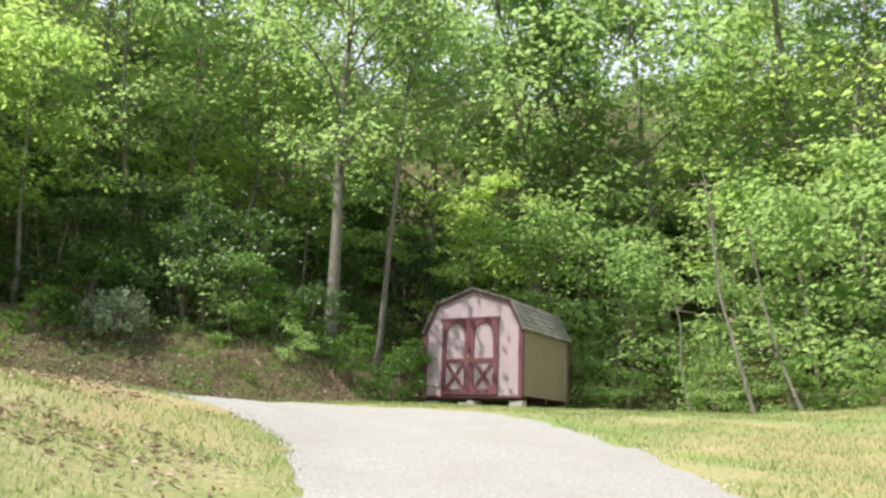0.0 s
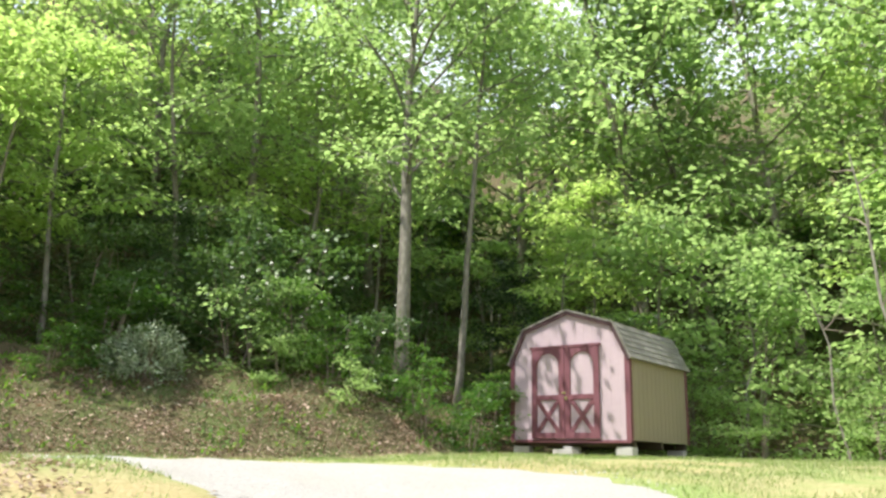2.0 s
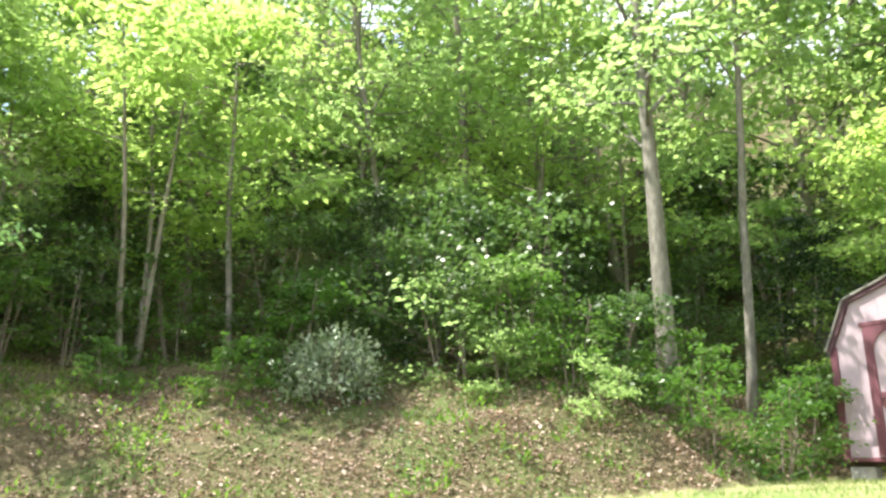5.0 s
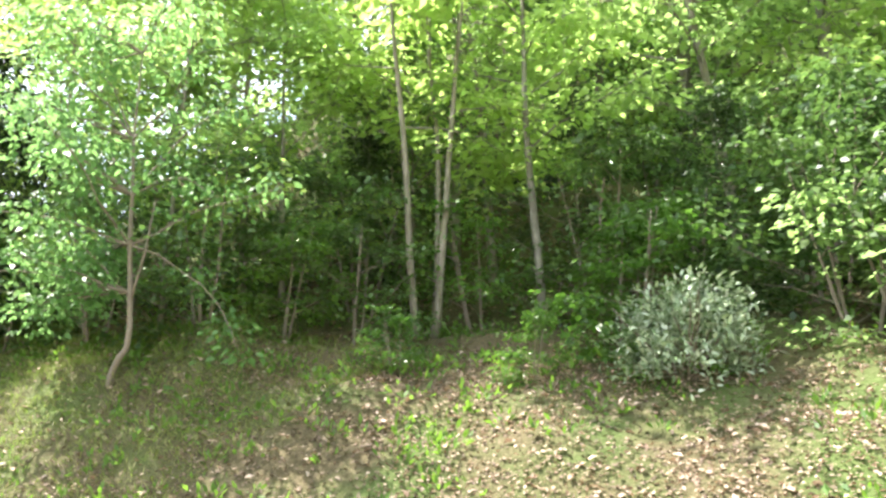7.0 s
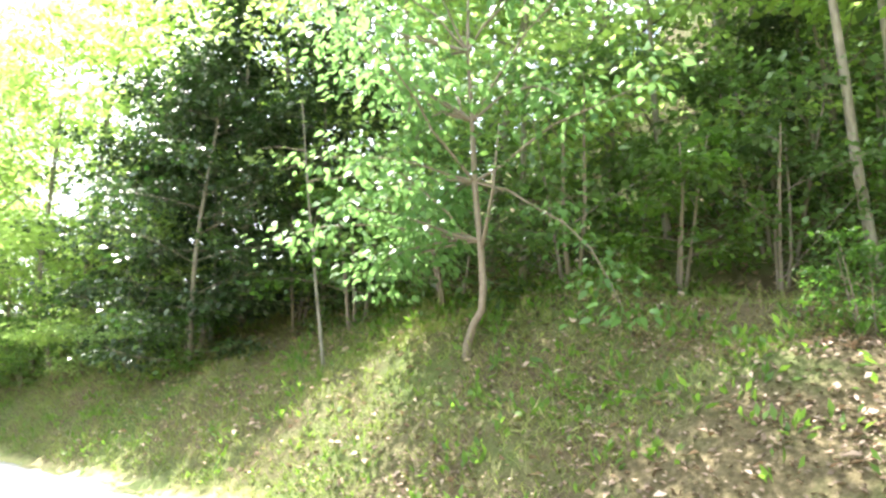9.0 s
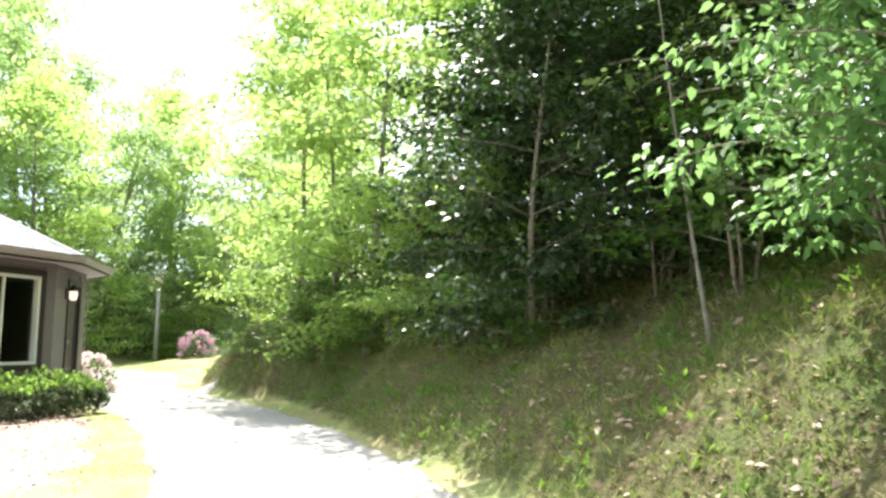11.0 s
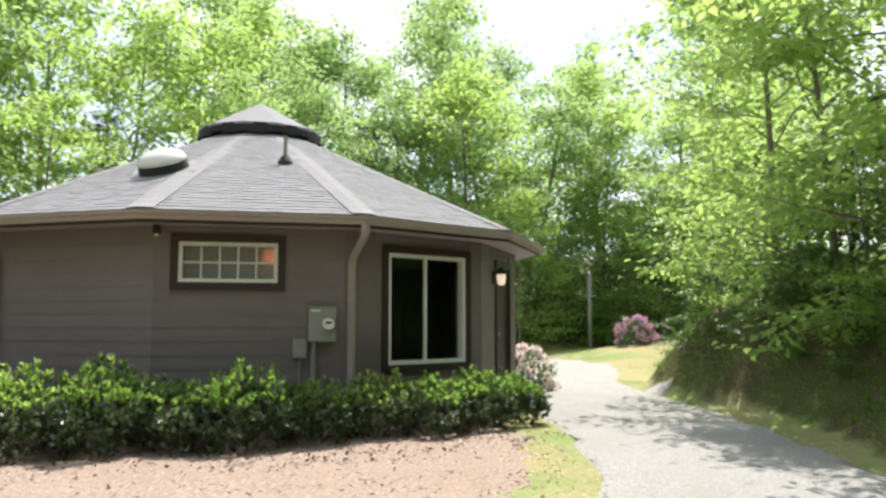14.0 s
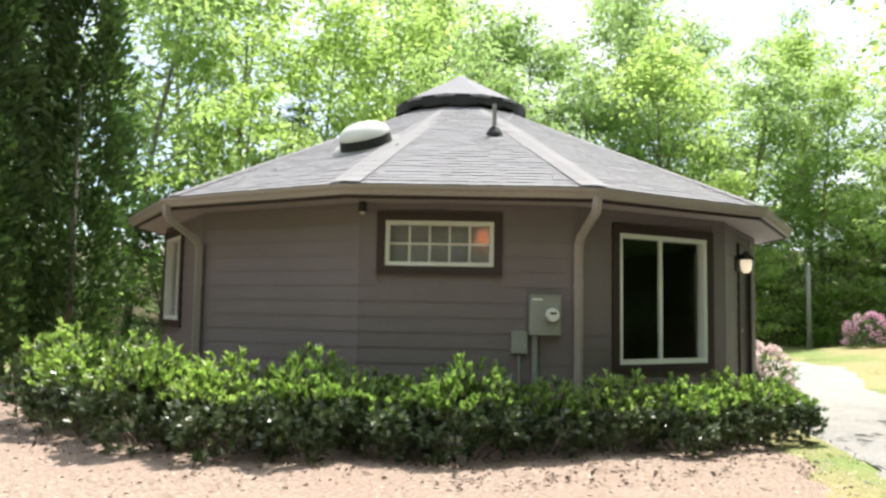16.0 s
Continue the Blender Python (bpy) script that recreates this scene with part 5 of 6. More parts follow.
for i in range(400):
    x, y = rng.uniform(-16, 16), rng.uniform(18, 44)
    dd, ss, _ = FD(x, y)
    if ss[0] < 0 and 9 < dd[0] < 19 and bushes < 84 and free(x, y, 1.9):
        bushes += 1
        put(thicket[(0, 3, 1)[i % 3]], x, y, rng.uniform(1.5, 2.0), i * 50, 0.1)

# beyond the house
for k, (x, y, size) in enumerate(((-36.0, -14.8, 0.88), (-38.6, -13.0, 0.92), (-40.2, -10.4, 0.86), (-42.2, -8.0, 0.74), (-43.8, -5.0, 0.70), (-44.6, -1.6, 0.74), (-41.4, -13.8, 0.98), (-45.4, -10.0, 0.90), (-30.5, -16.5, 0.90), (-28.0, -17.8, 0.95))):
    put(rounded[k % 2], x, y, size, k * 130, 0.2)
    spots.append((x, y))
for k, (x, y, size) in enumerate(((-35.4, 0.4, 0.85), (-31.0, 3.6, 0.85), (-38.6, -0.4, 0.8), (-40.2, -4.4, 0.75), (-36.6, -8.9, 0.72))):
    put(lime, x, y, size, k * 140, 0.1)
    spots.append((x, y))
for k, (x, y, size) in enumerate(((-40.6, -6.0, 0.75), (-41.0, -3.4, 0.7), (-39.6, -8.6, 0.7), (-38.0, -11.4, 0.7), (-35.2, -13.2, 0.75), (-41.2, -0.8, 0.75))):
    put(belt[0], x, y, size, k * 55, 0.1)
    spots.append((x, y))
for x, y, size in ((-25.2, -18.4, 0.95), (-24.0, -22.8, 1.25), (-36.5, -19.5, 1.1), (-19.5, -21.5, 1.1)):
    put(rounded[int(size * 20) % 2], x, y, size, x * 40, 0.2)
    spots.append((x, y))
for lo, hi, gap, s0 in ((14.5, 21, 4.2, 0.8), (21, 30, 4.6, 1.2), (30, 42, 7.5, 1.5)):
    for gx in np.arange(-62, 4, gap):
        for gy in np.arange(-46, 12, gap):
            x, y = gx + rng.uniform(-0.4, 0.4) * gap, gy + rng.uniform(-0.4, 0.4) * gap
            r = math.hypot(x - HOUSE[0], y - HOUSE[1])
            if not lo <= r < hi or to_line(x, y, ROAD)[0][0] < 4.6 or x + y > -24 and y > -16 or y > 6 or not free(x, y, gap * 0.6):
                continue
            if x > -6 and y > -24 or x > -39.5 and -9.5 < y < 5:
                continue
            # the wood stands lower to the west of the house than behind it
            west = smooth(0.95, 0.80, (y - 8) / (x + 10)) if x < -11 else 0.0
            # size is capped by distance from the viewing spot (-10, 8)
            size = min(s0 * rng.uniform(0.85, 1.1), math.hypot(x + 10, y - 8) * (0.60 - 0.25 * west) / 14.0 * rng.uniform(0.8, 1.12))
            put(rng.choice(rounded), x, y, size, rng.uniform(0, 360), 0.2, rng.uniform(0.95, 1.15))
for x, y in ((-27, -14), (-21, -16), (-16, -17), (-40.5, -8.5), (-41, -3), (-41.5, 1.5), (-40, 5)):
    put(rng.choice(young), x, y, rng.uniform(1.0, 1.4), rng.uniform(0, 360), 0.1)
for x, y in ((-27, -13), (-40, -9), (-44, -6), (-46, -8), (-25, -17), (-20, -18), (-15, -15), (-41, -1), (-42, 3), (-12, -14), (-39.5, -5.8)):
    put(rng.choice(thicket), x, y, rng.uniform(1.0, 1.5), rng.uniform(0, 360), 0.1)
for i in range(11):
    put(belt[0], -45 + rng.uniform(-2, 2), -17 + 2.3 * i, rng.uniform(0.8, 1.15), i * 40, 0.2)
for i in range(10):
    put(belt[i % 3 == 1], -37 + 2.9 * i, -17.5 - rng.uniform(0, 3), rng.uniform(0.8, 1.1), i * 40, 0.2)
for i in range(12):
    x, y = -42 + rng.uniform(-2, 2), -11 + 1.9 * i
    if to_line(x, y, ROAD)[0][0] > 2.6:
        put(thicket[(0, 1, 3)[i % 3]], x, y, rng.uniform(0.9, 1.4), i * 60, 0.1)


def sapling(points, r, label, twigs=6, seed=3):
    """A bare leaning stem with a few twigs."""
    q = random.Random(seed)
    ob = thing("sapling", pose(points[0][0], points[0][1], land_at(points[0][0], points[0][1]) - 0.1), label, "tree", "bare stems beside the shed")
    pts = [np.array(a) - np.array([points[0][0], points[0][1], 0]) for a in points]
    n = len(pts)
    part("stem", Soup().tube(pts, [r * (1 - 0.7 * i / (n - 1)) for i in range(n)], 7), PALE_BARK, ob)
    for i in range(twigs):
        f = q.uniform(0.35, 0.95) * (n - 1)
        a = pts[int(f)] + (pts[min(n - 1, int(f) + 1)] - pts[int(f)]) * (f - int(f))
        tw = branch_line(a, (q.uniform(-1, 1), q.uniform(-1, 1), q.uniform(-0.1, 0.8)), q.uniform(0.5, 1.3), 5, q, 0.03)
        part("twig", Soup().tube(tw, [r * 0.4, r * 0.33, r * 0.26, r * 0.2, r * 0.13, r * 0.06], 4), TWIG, ob)
    return ob


sapling([(7.0, 17.7, 0), (6.75, 17.9, 1.4), (6.5, 18.2, 2.9), (6.45, 18.3, 4.6), (6.3, 18.4, 6.0)], 0.05, "bare pale stem leaning at the edge of the wood", 7, 3)
sapling([(7.9, 17.3, 0), (7.6, 17.6, 1.2), (7.4, 17.9, 2.6), (7.2, 18.0, 4.4)], 0.045, "bare pale stem leaning at the edge of the wood", 6, 4)
sapling([(4.7, 22.3, 0), (4.95, 22.3, 0.7), (5.0, 22.4, 1.6), (5.3, 22.5, 2.6), (5.2, 22.5, 3.9)], 0.055, "crooked bare stem behind the shed", 6, 5)
sapling([(6.2, 19.6, 0), (6.0, 19.7, 1.2), (6.1, 19.9, 2.4), (5.8, 20.1, 3.6)], 0.03, "thin bare stem at the edge of the wood", 8, 6)
sapling([(-16.3, 10.2, 0), (-16.7, 10.2, 1.4), (-17.3, 10.1, 3.0), (-17.7, 9.9, 5.0)], 0.035, "thin bare stem rising from the bank", 9, 7)
sapling([(-13.6, 11.5, 0), (-13.8, 11.4, 1.0), (-14.1, 11.3, 2.2), (-14.2, 11.2, 3.4)], 0.022, "thin bare stem rising from the bank", 6, 8)


def metal_pole(x, y, high):
    ob = thing("pole", pose(x, y, land_at(x, y)), "slim grey metal pole at the edge of the far wood", "pole")
    part("shaft", Soup().tube([(0, 0, -0.3), (0, 0, high * 0.5), (0, 0, high)], [0.085, 0.08, 0.075], 12), PIPE_GREY, ob, round_edges=True)
    part("cap", Soup().lathe([(0.085, high), (0.08, high + 0.03), (0.03, high + 0.06)], 12), PIPE_GREY, ob)
    return ob


metal_pole(-37.6, -6.3, 2.9)


def conifer_meshes(seed, height, radius, tiers, each):
    r, nr = random.Random(seed), np.random.default_rng(seed)
    wood, tips = Soup(), []
    wood.tube([(0, 0, -0.3), (0.03, 0, height * 0.5), (0, 0.02, height)], [0.16, 0.1, 0.01], 8)
    for t in range(tiers):
        f = 0.12 + 0.88 * t / tiers
        for j in range(6):
            az = t * 0.7 + j * math.pi / 3 + r.uniform(-0.2, 0.2)
            ln = radius * (1 - f) ** 0.8 * r.uniform(0.7, 1.1) + 0.15
            limb = branch_line((0, 0, f * height), (math.cos(az), math.sin(az), 0.12), ln, 5, r, 0.05, 0.08)
            wood.tube(limb, [0.02, 0.017, 0.014, 0.01, 0.007, 0.003], 4, False)
            tips += limb[1:]
    return wood.mesh("trunk", BARK, True), quads("crown", sprays(tips, nr, each, 0.22, 0.5, 0.26, 0.4, 0.14), PINE)


pine = plant("conifer", "dark green pine standing among the broadleaf trees", "tree", conifer_meshes(91, 11, 2.3, 20, 12), TC, "pines behind the house")
put(pine, -35.6, -16.2, 0.95, 0, 0.1)
put(pine, -24.8, -19.2, 0.85, 100, 0.1)



def column_meshes(seed, height, radius):
    r, nr = random.Random(seed), np.random.default_rng(seed)
    wood = Soup()
    wood.tube([(0, 0, -0.2), (0, 0, height * 0.6)], [0.08, 0.03], 8)
    n = 620
    f = nr.random(n) ** 0.9
    az = nr.uniform(0, 2 * math.pi, n)
    prof = radius * np.interp(f, [0, 0.08, 0.35, 0.7, 0.9, 1.0], [0.75, 0.95, 1.0, 0.82, 0.5, 0.05]) * (0.86 + 0.2 * np.sin(az * 3 + f * 9) + nr.normal(0, 0.07, n)) * nr.uniform(0.55, 1.05, n)
    c = np.stack([prof * np.cos(az), prof * np.sin(az), f * height + 0.1], 1)
    each = 18
    base = np.repeat(c, each, 0) + nr.normal(0, 0.15, (n * each, 3)) * np.array([0.7, 0.7, 1.3])
    out = np.repeat(np.stack([np.cos(az), np.sin(az), np.full(n, 0.7)], 1), each, 0)
    a = out + nr.normal(0, 0.4, (n * each, 3))
    nrm = np.repeat(np.stack([-np.sin(az), np.cos(az), np.zeros(n)], 1), each, 0) + nr.normal(0, 0.5, (n * each, 3))
    ln = 0.17 * nr.uniform(0.6, 1.3, n * each)
    return wood.mesh("trunk", BARK, True), quads("crown", leaf_quads(base, a, nrm, ln, ln * 0.45), CEDAR)


cedar = plant("arborvitae", "tall dark green columnar arborvitae beside the house", "tree", column_meshes(95, 9.5, 0.85), TC, "arborvitae row")
for x, y, s, t in ((-12.6, -7.2, 1.0, 0), (-14.3, -7.9, 0.98, 80), (-11.2, -6.4, 1.05, 160), (-13.7, -8.9, 1.02, 240)):
    put(cedar, x, y, s, t, 0.05)

# hedge along the house wall
def hedge_meshes(seed, radius, height, tufts_n):
    """A mounded bush of upright leaf whorls: glossy old leaves below, fresh tips on top."""
    r, nr = random.Random(seed), np.random.default_rng(seed)
    wood = Soup()
    for i in range(9):
        az = i * 2.4 + r.random()
        line = branch_line((0.1 * math.cos(az), 0.1 * math.sin(az), -0.05), (math.cos(az) * 0.6, math.sin(az) * 0.6, 1), height * r.uniform(0.7, 0.9), 5, r, 0, 0.15)
        wood.tube(line, [0.016, 0.014, 0.012, 0.009, 0.007, 0.004], 3, False)
    u = nr.normal(0, 1, (tufts_n, 3))
    u[:, 2] = np.abs(u[:, 2]) * 0.9 - 0.5
    u = normed(u)
    swell = 1 + 0.13 * np.sin(u[:, 0] * 5 + seed) + 0.12 * np.sin(u[:, 1] * 6 + seed * 2) + nr.normal(0, 0.05, tufts_n)
    rad = np.minimum(nr.uniform(0.62, 1.0, tufts_n) ** 0.6 * swell, 1.2)
    c = u * rad[:, None] * np.array([radius, radius, height * 0.60]) + np.array([0, 0, height * 0.44])
    # tops take the fresh-growth colour, which also holds their sunlight
    top = (u[:, 2] * rad > 0.30) & (nr.random(tufts_n) < 0.85)
    axis = normed(u * np.array([0.7, 0.7, 0.4]) + np.array([0, 0, 0.85]) + nr.normal(0, 0.18, (tufts_n, 3)))
    each = 11
    n = tufts_n * each
    ax = np.repeat(axis, each, 0)
    side = normed(np.cross(ax, nr.normal(0, 1, (n, 3))))
    spread = np.repeat(np.where(top, 0.45, 0.95), each)[:, None] * nr.uniform(0.5, 1.3, (n, 1))
    d = normed(ax + side * spread)
    base = np.repeat(c, each, 0) - ax * nr.uniform(0, 0.07, (n, 1))
    ln = np.repeat(np.where(top, 0.085, 0.078), each) * nr.uniform(0.7, 1.3, n)
    me = quads("foliage", leaf_quads(base, d, ax - side * 0.4 + nr.normal(0, 0.25, (n, 3)), ln, ln * 0.40), HEDGE_OLD)
    me.materials.append(HEDGE_NEW)
    fresh = np.repeat(top, each) & (nr.random(n) < 0.8)
    me.polygons.foreach_set("material_index", fresh.astype(np.int32))
    return wood.mesh("stem", TWIG, True), me


hedge = [plant("hedge_bush", "mounded glossy evergreen hedge bush with bright new tips along the house", "hedge", hedge_meshes(101 + i, 0.60, 0.92, 700), BC, "hedge along the house") for i in range(3)]


def by_house(u, off):
    p = house_m @ Vector((u, off, 0))
    return p.x, p.y


HEDGE = [(4.45, 4.1, 1.08), (3.85, 4.75, 1.05), (3.05, 5.4, 1.08), (2.25, 5.75, 1.0), (1.45, 5.8, 0.92), (0.7, 5.62, 0.86), (0.05, 5.75, 0.95), (-0.7, 5.5, 0.76), (-1.4, 5.3, 0.74), (-2.1, 5.15, 0.82), (-2.75, 4.75, 0.76), (-3.35, 4.35, 0.74)]
for i, (u, off, s) in enumerate(HEDGE):
    x, y = by_house(u, off)
    put(hedge[i % 3], x, y, s * 0.98, i * 77, 0.0, (1.06, 0.9, 1.0, 0.94)[i % 4])
for u, off, s in ((1.9, 4.95, 0.7), (0.9, 4.98, 0.68), (-0.4, 4.95, 0.68), (-1.3, 4.85, 0.66)):
    x, y = by_house(u, off)
    put(thicket[0], x, y, s * 0.46, u * 90, 0.0, 0.75, "low dark bush between hedge and wall")


def blossom_meshes(seed, radius, height, petal):
    bare = bush_meshes(seed, radius, height, 1500, 0.13, GLOSSY, 6, 0.36, apart=True)
    nr = np.random.default_rng(seed)
    n = 70
    u = nr.normal(0, 1, (n, 3))
    u[:, 2] = np.abs(u[:, 2])
    c = normed(u) * np.array([radius, radius, height * 0.86]) * 1.02 + np.array([0, 0, height * 0.12])
    each = 26
    d = normed(nr.normal(0, 1, (n * each, 3)))
    ln = np.full(n * each, 0.085)
    return *bare, quads("blossom", leaf_quads(np.repeat(c, each, 0) + d * 0.05, d, nr.normal(0, 1, (n * each, 3)), ln, ln * 0.8), petal)


pink_bush = plant("rhododendron", "rhododendron covered in pink blossom on the far lawn", "bush", blossom_meshes(111, 0.85, 1.25, PINK), ("stem",) * 6 + ("foliage", "blossom"))
put(pink_bush, -36.0, -3.7, 0.85, 0, 0.05)
white_bush = plant("rhododendron", "bush with pale pink-white blossom beside the front door", "bush", blossom_meshes(112, 0.6, 1.15, WHITEPETAL), ("stem",) * 6 + ("foliage", "blossom"))
put(white_bush, -23.3, -0.1, 0.85, 0, 0.05)

# ---- ground cover ----
def mulch_depth(x, y):
    """How far inside the bed a place lies."""
    r = np.hypot(x - HOUSE[0], y - HOUSE[1])
    d, _, a = to_line(x, y, ROAD)
    e = d - np.interp(a, range(len(ROAD_HALF)), ROAD_HALF)
    inside = np.minimum(r - 4.6, 11.2 + 0.3 * wobble(x, y, 1.1, 5.0) - r)
    inside = np.minimum(inside, e - 0.38 - 0.25 * wobble(x, y, 1.9, 3.0) - 0.15 * wobble(x, y, 5.0, 2.0))
    inside = np.minimum(inside, np.minimum(6.2 - y, y + 9))
    inside = np.minimum(inside, np.minimum(x + 20.5 - 0.2 * wobble(x, y, 3.0, 3.0), -7.5 - x))
    return np.where(FD(x, y)[1] > 0, inside, -1.0)


def mulch_here(x, y):
    return mulch_depth(x, y) > 0


mulch = solo("mulch_bed", grid_sheet("mulch_bed", np.arange(-21.5, -7, 0.14), np.arange(-10, 7, 0.14), lambda x, y: land(x, y) - 0.035 + 0.057 * smooth(-0.1, 0.3, mulch_depth(x, y)) + 0.006 * wobble(x, y, 6.0, 2.0), lambda x, y: mulch_depth(x, y) > -0.3), None,
             "bed of tan wood-chip mulch in front of the house", "mulch", "structure")
mulch.data.materials.append(MULCH)


def scatter(name, n, xr, yr, where, build, material, label, category, seed):
    nr = np.random.default_rng(seed)
    x, y = nr.uniform(*xr, n), nr.uniform(*yr, n)
    k = where(x, y)
    x, y = x[k], y[k]
    p = np.stack([x, y, land(x, y)], 1)
    v, per = build(p, nr)
    return solo(name, quads(name, v, material, per), None, label, category, "stuff")


def blades(height, width, lean=0.5):
    def build(p, nr):
        n = len(p)
        az = nr.uniform(0, 2 * math.pi, n)
        s = np.stack([np.cos(az), np.sin(az), np.zeros(n)], 1) * width
        h = height * nr.uniform(0.5, 1.4, n)[:, None]
        t = np.concatenate([nr.normal(0, lean, (n, 2)), np.ones((n, 1))], 1) * h
        return np.stack([p - s - [0, 0, 0.01], p + s - [0, 0, 0.01], p + t], 1).reshape(-1, 3), 3
    return build


def flat_leaves(size, lift=0.03, aspect=0.55, tip=0.35):
    def build(p, nr):
        n = len(p)
        a = np.concatenate([nr.normal(0, 1, (n, 2)), nr.normal(0, tip, (n, 1))], 1)
        nrm = np.array([0, 0, 1.0]) + nr.normal(0, 0.4, (n, 3))
        ln = size * nr.uniform(0.5, 1.4, n)
        return leaf_quads(p + np.array([0, 0, 1.0]) * (nr.random(n) * lift + 0.006)[:, None], a, nrm, ln, ln * aspect), 4
    return build


def tufts(size, each, spread, up=0.8, aspect=0.4):
    def build(p, nr):
        n = len(p) * each
        base = np.repeat(p, each, 0)
        o = nr.normal(0, spread, (n, 3))
        o[:, 2] = np.abs(o[:, 2])
        a = o + nr.normal(0, spread * 0.5, (n, 3)) + [0, 0, up * spread]
        ln = size * nr.uniform(0.5, 1.4, n)
        return leaf_quads(base + o * 0.7, a, np.array([0, 0, 1.0]) + nr.normal(0, 0.6, (n, 3)), ln, ln * aspect), 4
    return build


def not_road(x, y):
    return ~on_road(x, y, -0.10 - 0.5 * np.random.default_rng(len(x)).random(len(x)) ** 3)


def inner(x, y, margin=0.0):
    d, s, _ = FD(x, y)
    return (s > 0) | (d < margin)


def patchy(x, y, scale, level, seed=0.0):
    nr = np.random.default_rng(int(seed * 10) + 3)
    return wobble(x, y, scale, seed) + 0.6 * wobble(x, y, scale * 2.7, seed + 1) + nr.normal(0, 0.25, len(x)) > level


house_clear = lambda x, y: np.hypot(x - HOUSE[0], y - HOUSE[1]) > 5.0
scatter("lawn_grass", 120000, (-7, 11), (2.5, 19.5), lambda x, y: not_road(x, y) & inner(x, y, 0.3) & patchy(x, y, 0.9, -0.5, 1.0), blades(0.055, 0.006), GRASS, "short patchy yellow-green lawn grass", "grass", 1)
scatter("verge_grass", 80000, (-40, -8), (-7, 11), lambda x, y: not_road(x, y) & inner(x, y, 0.25) & ~mulch_here(x, y) & house_clear(x, y) & patchy(x, y, 1.5, 0.45, 4.0), blades(0.04, 0.006), GRASS, "short green grass beside the driveway", "grass", 2)
scatter("lawn_leaves", 22000, (-9, 3), (2, 11), lambda x, y: not_road(x, y) & inner(x, y) & patchy(x, y, 0.9, 1.15 + 0.3 * x, 6.0), flat_leaves(0.06), LITTER, "dry brown leaves scattered on the lawn", "leaves", 3)


def bank_zone(lo, hi, x0, x1):
    def where(x, y):
        d, s, _ = FD(x, y)
        return (s < 0) & (d > lo) & (d < hi) & (x > x0) & (x < x1)
    return where


zone_a, zone_b, zone_c = bank_zone(0.0, 2.8, -10.8, -0.5), bank_zone(0.05, 3.4, -26, -9.5), bank_zone(0.1, 9, -26, 12)
scatter("bank_leaves", 170000, (-12, 1), (11, 25), lambda x, y: zone_a(x, y) & patchy(x, y, 1.3, -0.6 + 0.9 * smooth(-5.5, -9.5, x), 2.0), flat_leaves(0.042, 0.03), LITTER, "carpet of dry tan leaves at the foot of the bank", "leaves", 4)
scatter("bank_grass", 340000, (-27, -8), (1, 16), lambda x, y: zone_b(x, y) & patchy(x, y, 2.1, -0.9, 9.0), blades(0.06, 0.006, 1.2), DRYGRASS, "dull olive grass covering the steep bank", "grass", 5)
scatter("bank_weeds", 14000, (-27, 12), (1, 26), lambda x, y: zone_c(x, y) & patchy(x, y, 1.1, -0.1 - 0.5 * ((x > -11) & (x < -7.5)), 8.0), tufts(0.085, 11, 0.09), WEED, "low green weeds and seedlings on the bank", "weeds", 6)
scatter("bank_tufts", 7000, (-27, -7), (1, 16), lambda x, y: zone_b(x, y) & patchy(x, y, 1.7, -0.3, 5.0), tufts(0.10, 9, 0.09, -0.1, 0.11), DRYGRASS, "drooping tufts of dry and green grass on the steep bank", "grass", 11)
scatter("bank_seedlings", 7000, (-27, -7), (1, 16), lambda x, y: zone_b(x, y) & patchy(x, y, 2.3, 0.2, 12.0), tufts(0.06, 7, 0.07), WEED, "small leafy weeds among the bank grass", "weeds", 12)
scatter("bank_litter", 30000, (-27, -7), (1, 16), lambda x, y: bank_zone(-0.1, 2.6, -26, -8)(x, y) & patchy(x, y, 1.6, -0.1, 14.0), flat_leaves(0.045, 0.04), LITTER, "scattered dry leaves on the grassy bank", "leaves", 13)
# dark litter that also darkens the mulch where the hedge's shadow falls
scatter("hedge_debris", 17000, (-22, -9), (-6, 5), lambda x, y: (np.hypot(x - HOUSE[0], y - HOUSE[1]) < 6.95 + 0.4 * wobble(x, y, 2.2, 1.0)) & house_clear(x, y) & mulch_here(x, y), flat_leaves(0.055, 0.04), surface("old_leaf", [(0.07, 0.05, 0.038), (0.22, 0.16, 0.115)], (0.13, 0.095, 0.07), 18, 2.0, 0.9, 0.2, vary=0.3), "dark old leaves fallen below the hedge, also deepening its shadow", "leaves", 14)
scatter("bank_old_leaves", 80000, (-13, 1), (10, 25), bank_zone(0.1, 3.4, -12, 0), flat_leaves(0.045, 0.03), bpy.data.materials["old_leaf"], "dark rotting leaves under the dry ones on the bank", "leaves", 15)
scatter("forest_leaves", 30000, (-16, 14), (8, 34), bank_zone(0.2, 8, -16, 14), flat_leaves(0.08, 0.05), LITTER, "brown leaf litter on the forest floor", "leaves", 7)
scatter("mulch_chips", 50000, (-20.5, -8), (-8, 6.5), lambda x, y: mulch_here(x + np.random.default_rng(4).normal(0, 0.22, len(x)), y + np.random.default_rng(5).normal(0, 0.22, len(y))), flat_leaves(0.045, 0.02, 0.4, 0.18), surface("wood_chip", [(0.30, 0.22, 0.17), (0.46, 0.365, 0.30)], (0.48, 0.39, 0.32), 20, 2.0, 0.9, 0.2, vary=0.6), "tan wood chips strewn over the bed", "mulch", 8)


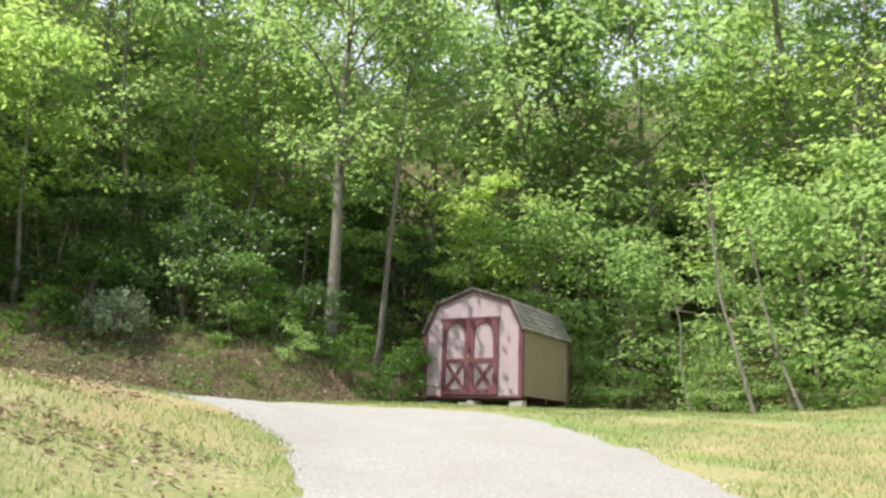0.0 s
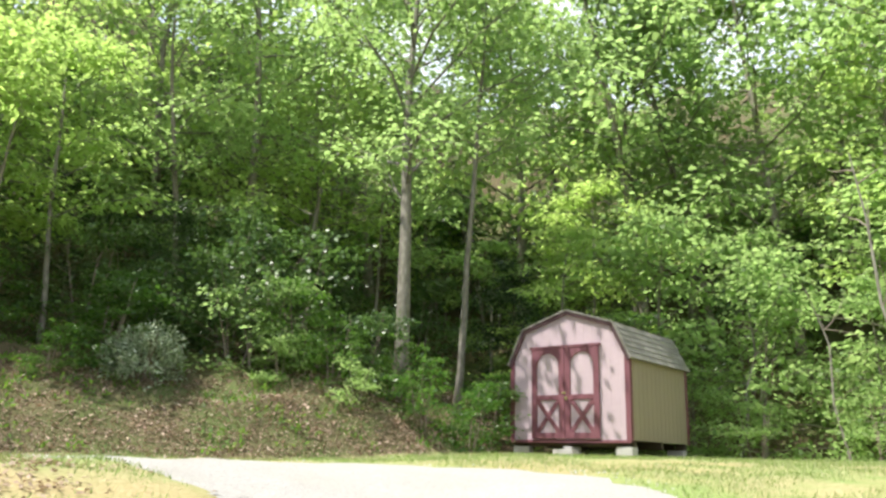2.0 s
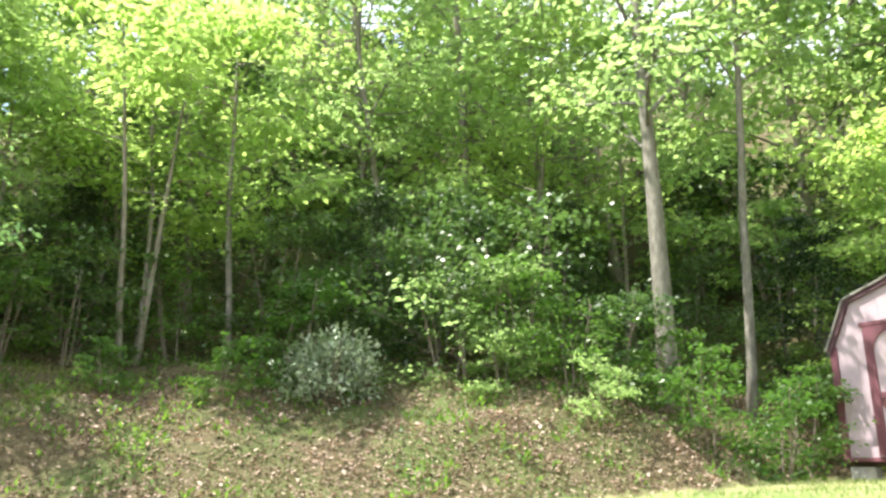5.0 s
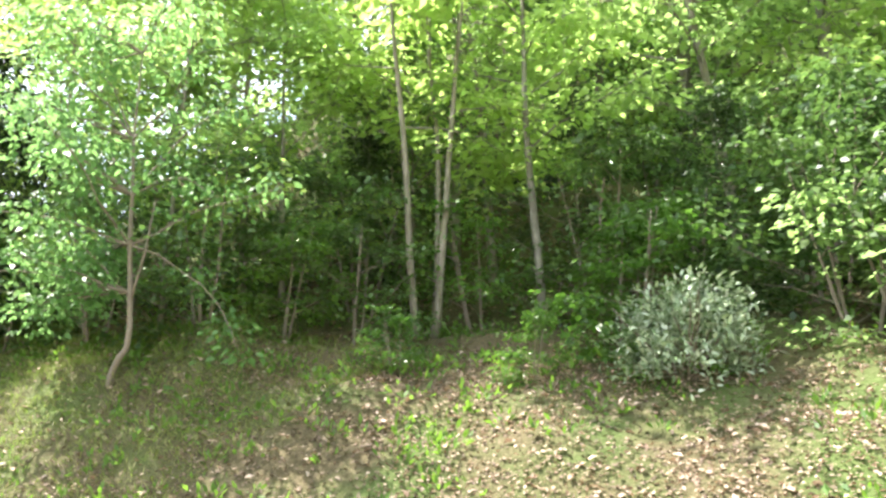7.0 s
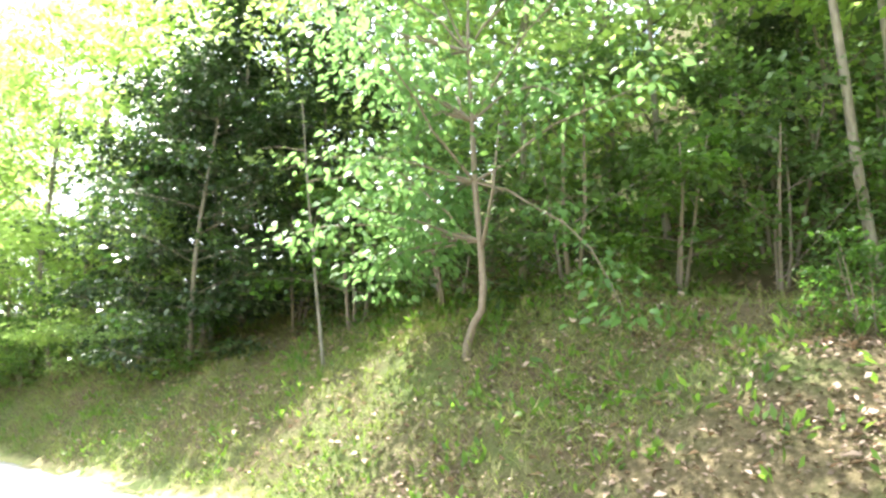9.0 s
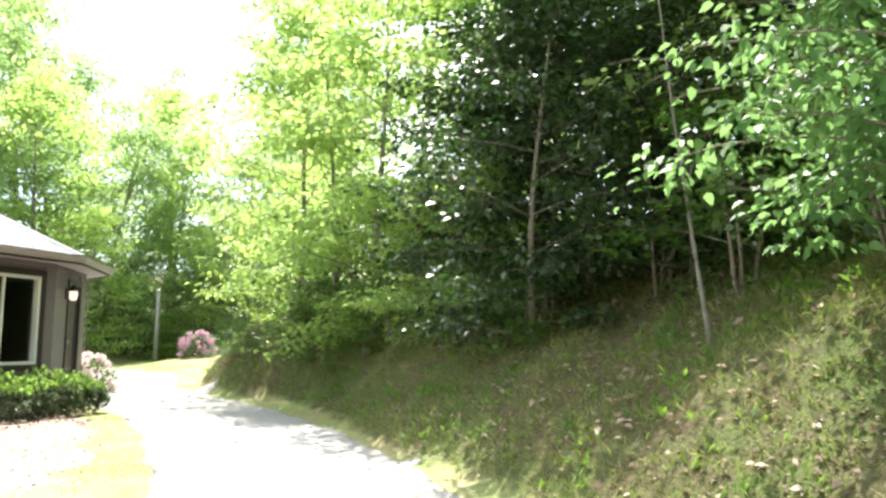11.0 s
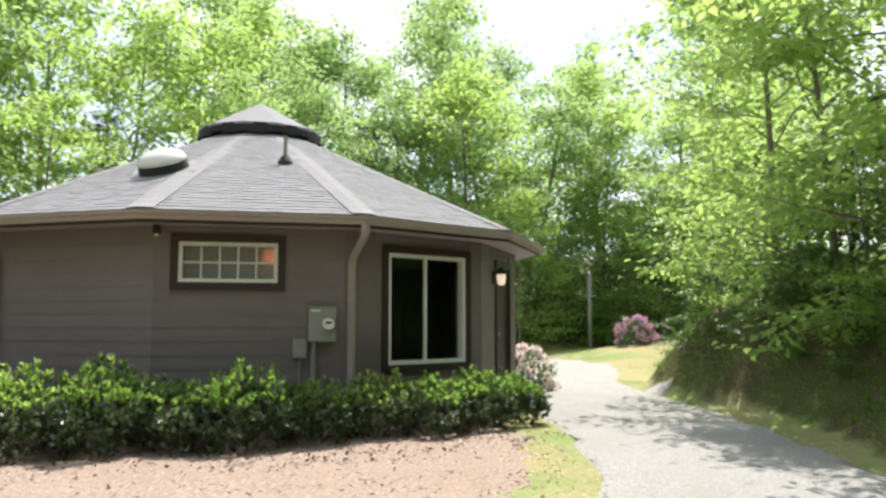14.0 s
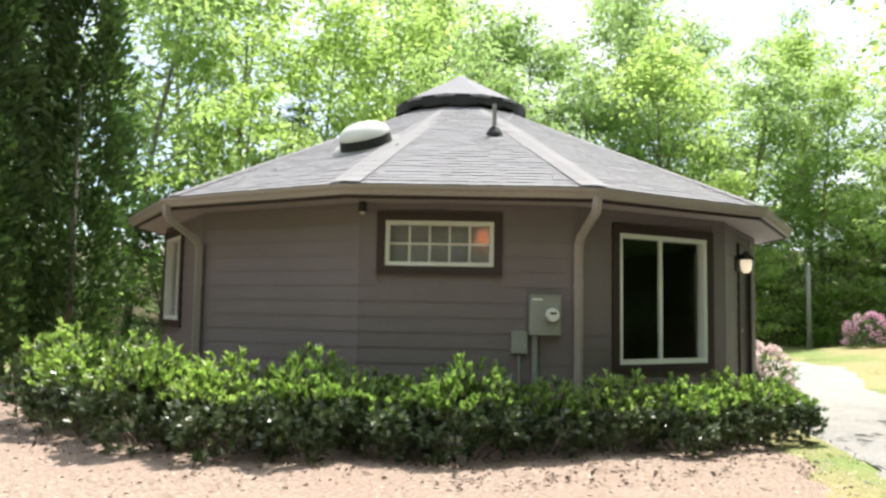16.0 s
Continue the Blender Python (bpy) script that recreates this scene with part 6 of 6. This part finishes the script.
def pebbles(p, nr):
    n = len(p)
    r = nr.uniform(0.008, 0.022, n)[:, None]
    p = p + np.array([0, 0, 0.022])
    az = nr.uniform(0, 6.28, n)
    q = [p + r * np.stack([np.cos(az + k * 2.1), np.sin(az + k * 2.1), np.full(n, -0.2)], 1) for k in range(3)]
    top = p + r * np.stack([nr.normal(0, 0.3, n), nr.normal(0, 0.3, n), nr.uniform(0.5, 0.9, n)], 1)
    tri = [np.stack([q[k], q[(k + 1) % 3], top], 1) for k in range(3)]
    return np.concatenate(tri, 1).reshape(-1, 3), 3


scatter("gravel_stones", 26000, (-24, 3.5), (1, 15.5), lambda x, y: on_road(x, y, -0.05), pebbles, surface("gravel_stone", [(0.34, 0.33, 0.31), (0.58, 0.57, 0.55)], (0.45, 0.43, 0.40), 15, 2.0, 0.9, 0.2, vary=0.3), "loose pale gravel stones on the driveway", "gravel", 9)

# ---- boards and shingles of the house ----
ROW = 0.168
for k in range(-5, 7):
    o = OPENINGS.get(k)
    for r in range(15):
        za, zb = FLOOR - 0.06 + r * ROW, min(WALL_TOP - 0.04, FLOOR - 0.06 + (r + 1) * ROW + 0.012)
        if zb - za < 0.03:
            continue
        runs = [(0.0, SIDE)]
        if o and zb > o[2] - 0.09 and za < o[3] + 0.09:
            runs = [(0.0, o[0] - 0.09), (o[1] + 0.09, SIDE)]
        for a, b in runs:
            part("siding_board", wall_box(Soup(), k, a, b, za, zb, -0.004, 0.018, 0.010), PAINT, house)
    part("corner_trim", Soup().tube([(*corner(k + 0.5, R_WALL + 0.004), BASE + 0.1), (*corner(k + 0.5, R_WALL + 0.004), WALL_TOP - 0.04)], [0.013, 0.013], 6), PAINT, house)

tab = Soup().hexa([(-0.5, 0, 0), (0.5, 0, 0), (0.5, 1, 0), (-0.5, 1, 0), (-0.5, 0, 1), (0.5, 0, 1), (0.5, 1, 0.25), (-0.5, 1, 0.25)]).mesh("shingle", SHINGLE)
field = Soup()
singles = 0
COURSE = 0.120
slope_len = (R_EAVE + 0.05 - R_CAP) * math.cos(STEP / 2) * math.hypot(1, SLOPE * 1.035)
for k in (0, 1, -1, 2, -2, 3, -3, 4, -4, 5, -5, 6):
    n3 = Vector((*(unit(corner(k)) * FACE_N[0]), FACE_N[1])).normalized()
    t3 = Vector((*unit(corner(k + 0.5) - corner(k - 0.5)), 0))
    up3 = n3.cross(t3).normalized()
    if up3.z < 0:
        up3 = -up3
    rr = random.Random(k + 40)
    for c in range(int(slope_len / COURSE)):
        d = c * COURSE
        half = ((R_EAVE + 0.05) * math.cos(STEP / 2) - d / math.hypot(1, SLOPE * 1.035)) * math.tan(STEP / 2) - 0.06
        s = -half - rr.random() * 0.3
        while s < half:
            w = rr.choice((0.13, 0.17, 0.22, 0.26))
            a, b = max(-half, s + 0.003), min(half, s + w)
            s += w
            if b - a < 0.03:
                continue
            thick = rr.choice((0.008, 0.010, 0.012))
            m = Matrix.Translation(roof_point(k, (a + b) / 2, d, 0.004)) @ Matrix((t3, up3, t3.cross(up3))).transposed().to_4x4() @ Matrix.Diagonal((b - a, COURSE * 1.12, thick, 1))
            if singles < 300 and (k == 0 or k == 1):
                ob = new("shingle", tab)
                ob.parent = roof
                ob.matrix_basis = m
                singles += 1
            else:
                field.add([m @ v.co for v in tab.vertices], [tuple(p.vertices) for p in tab.polygons])
tagged(part("shingle_field", field, SHINGLE, roof, "grey asphalt shingles in even courses"), kind="stuff")
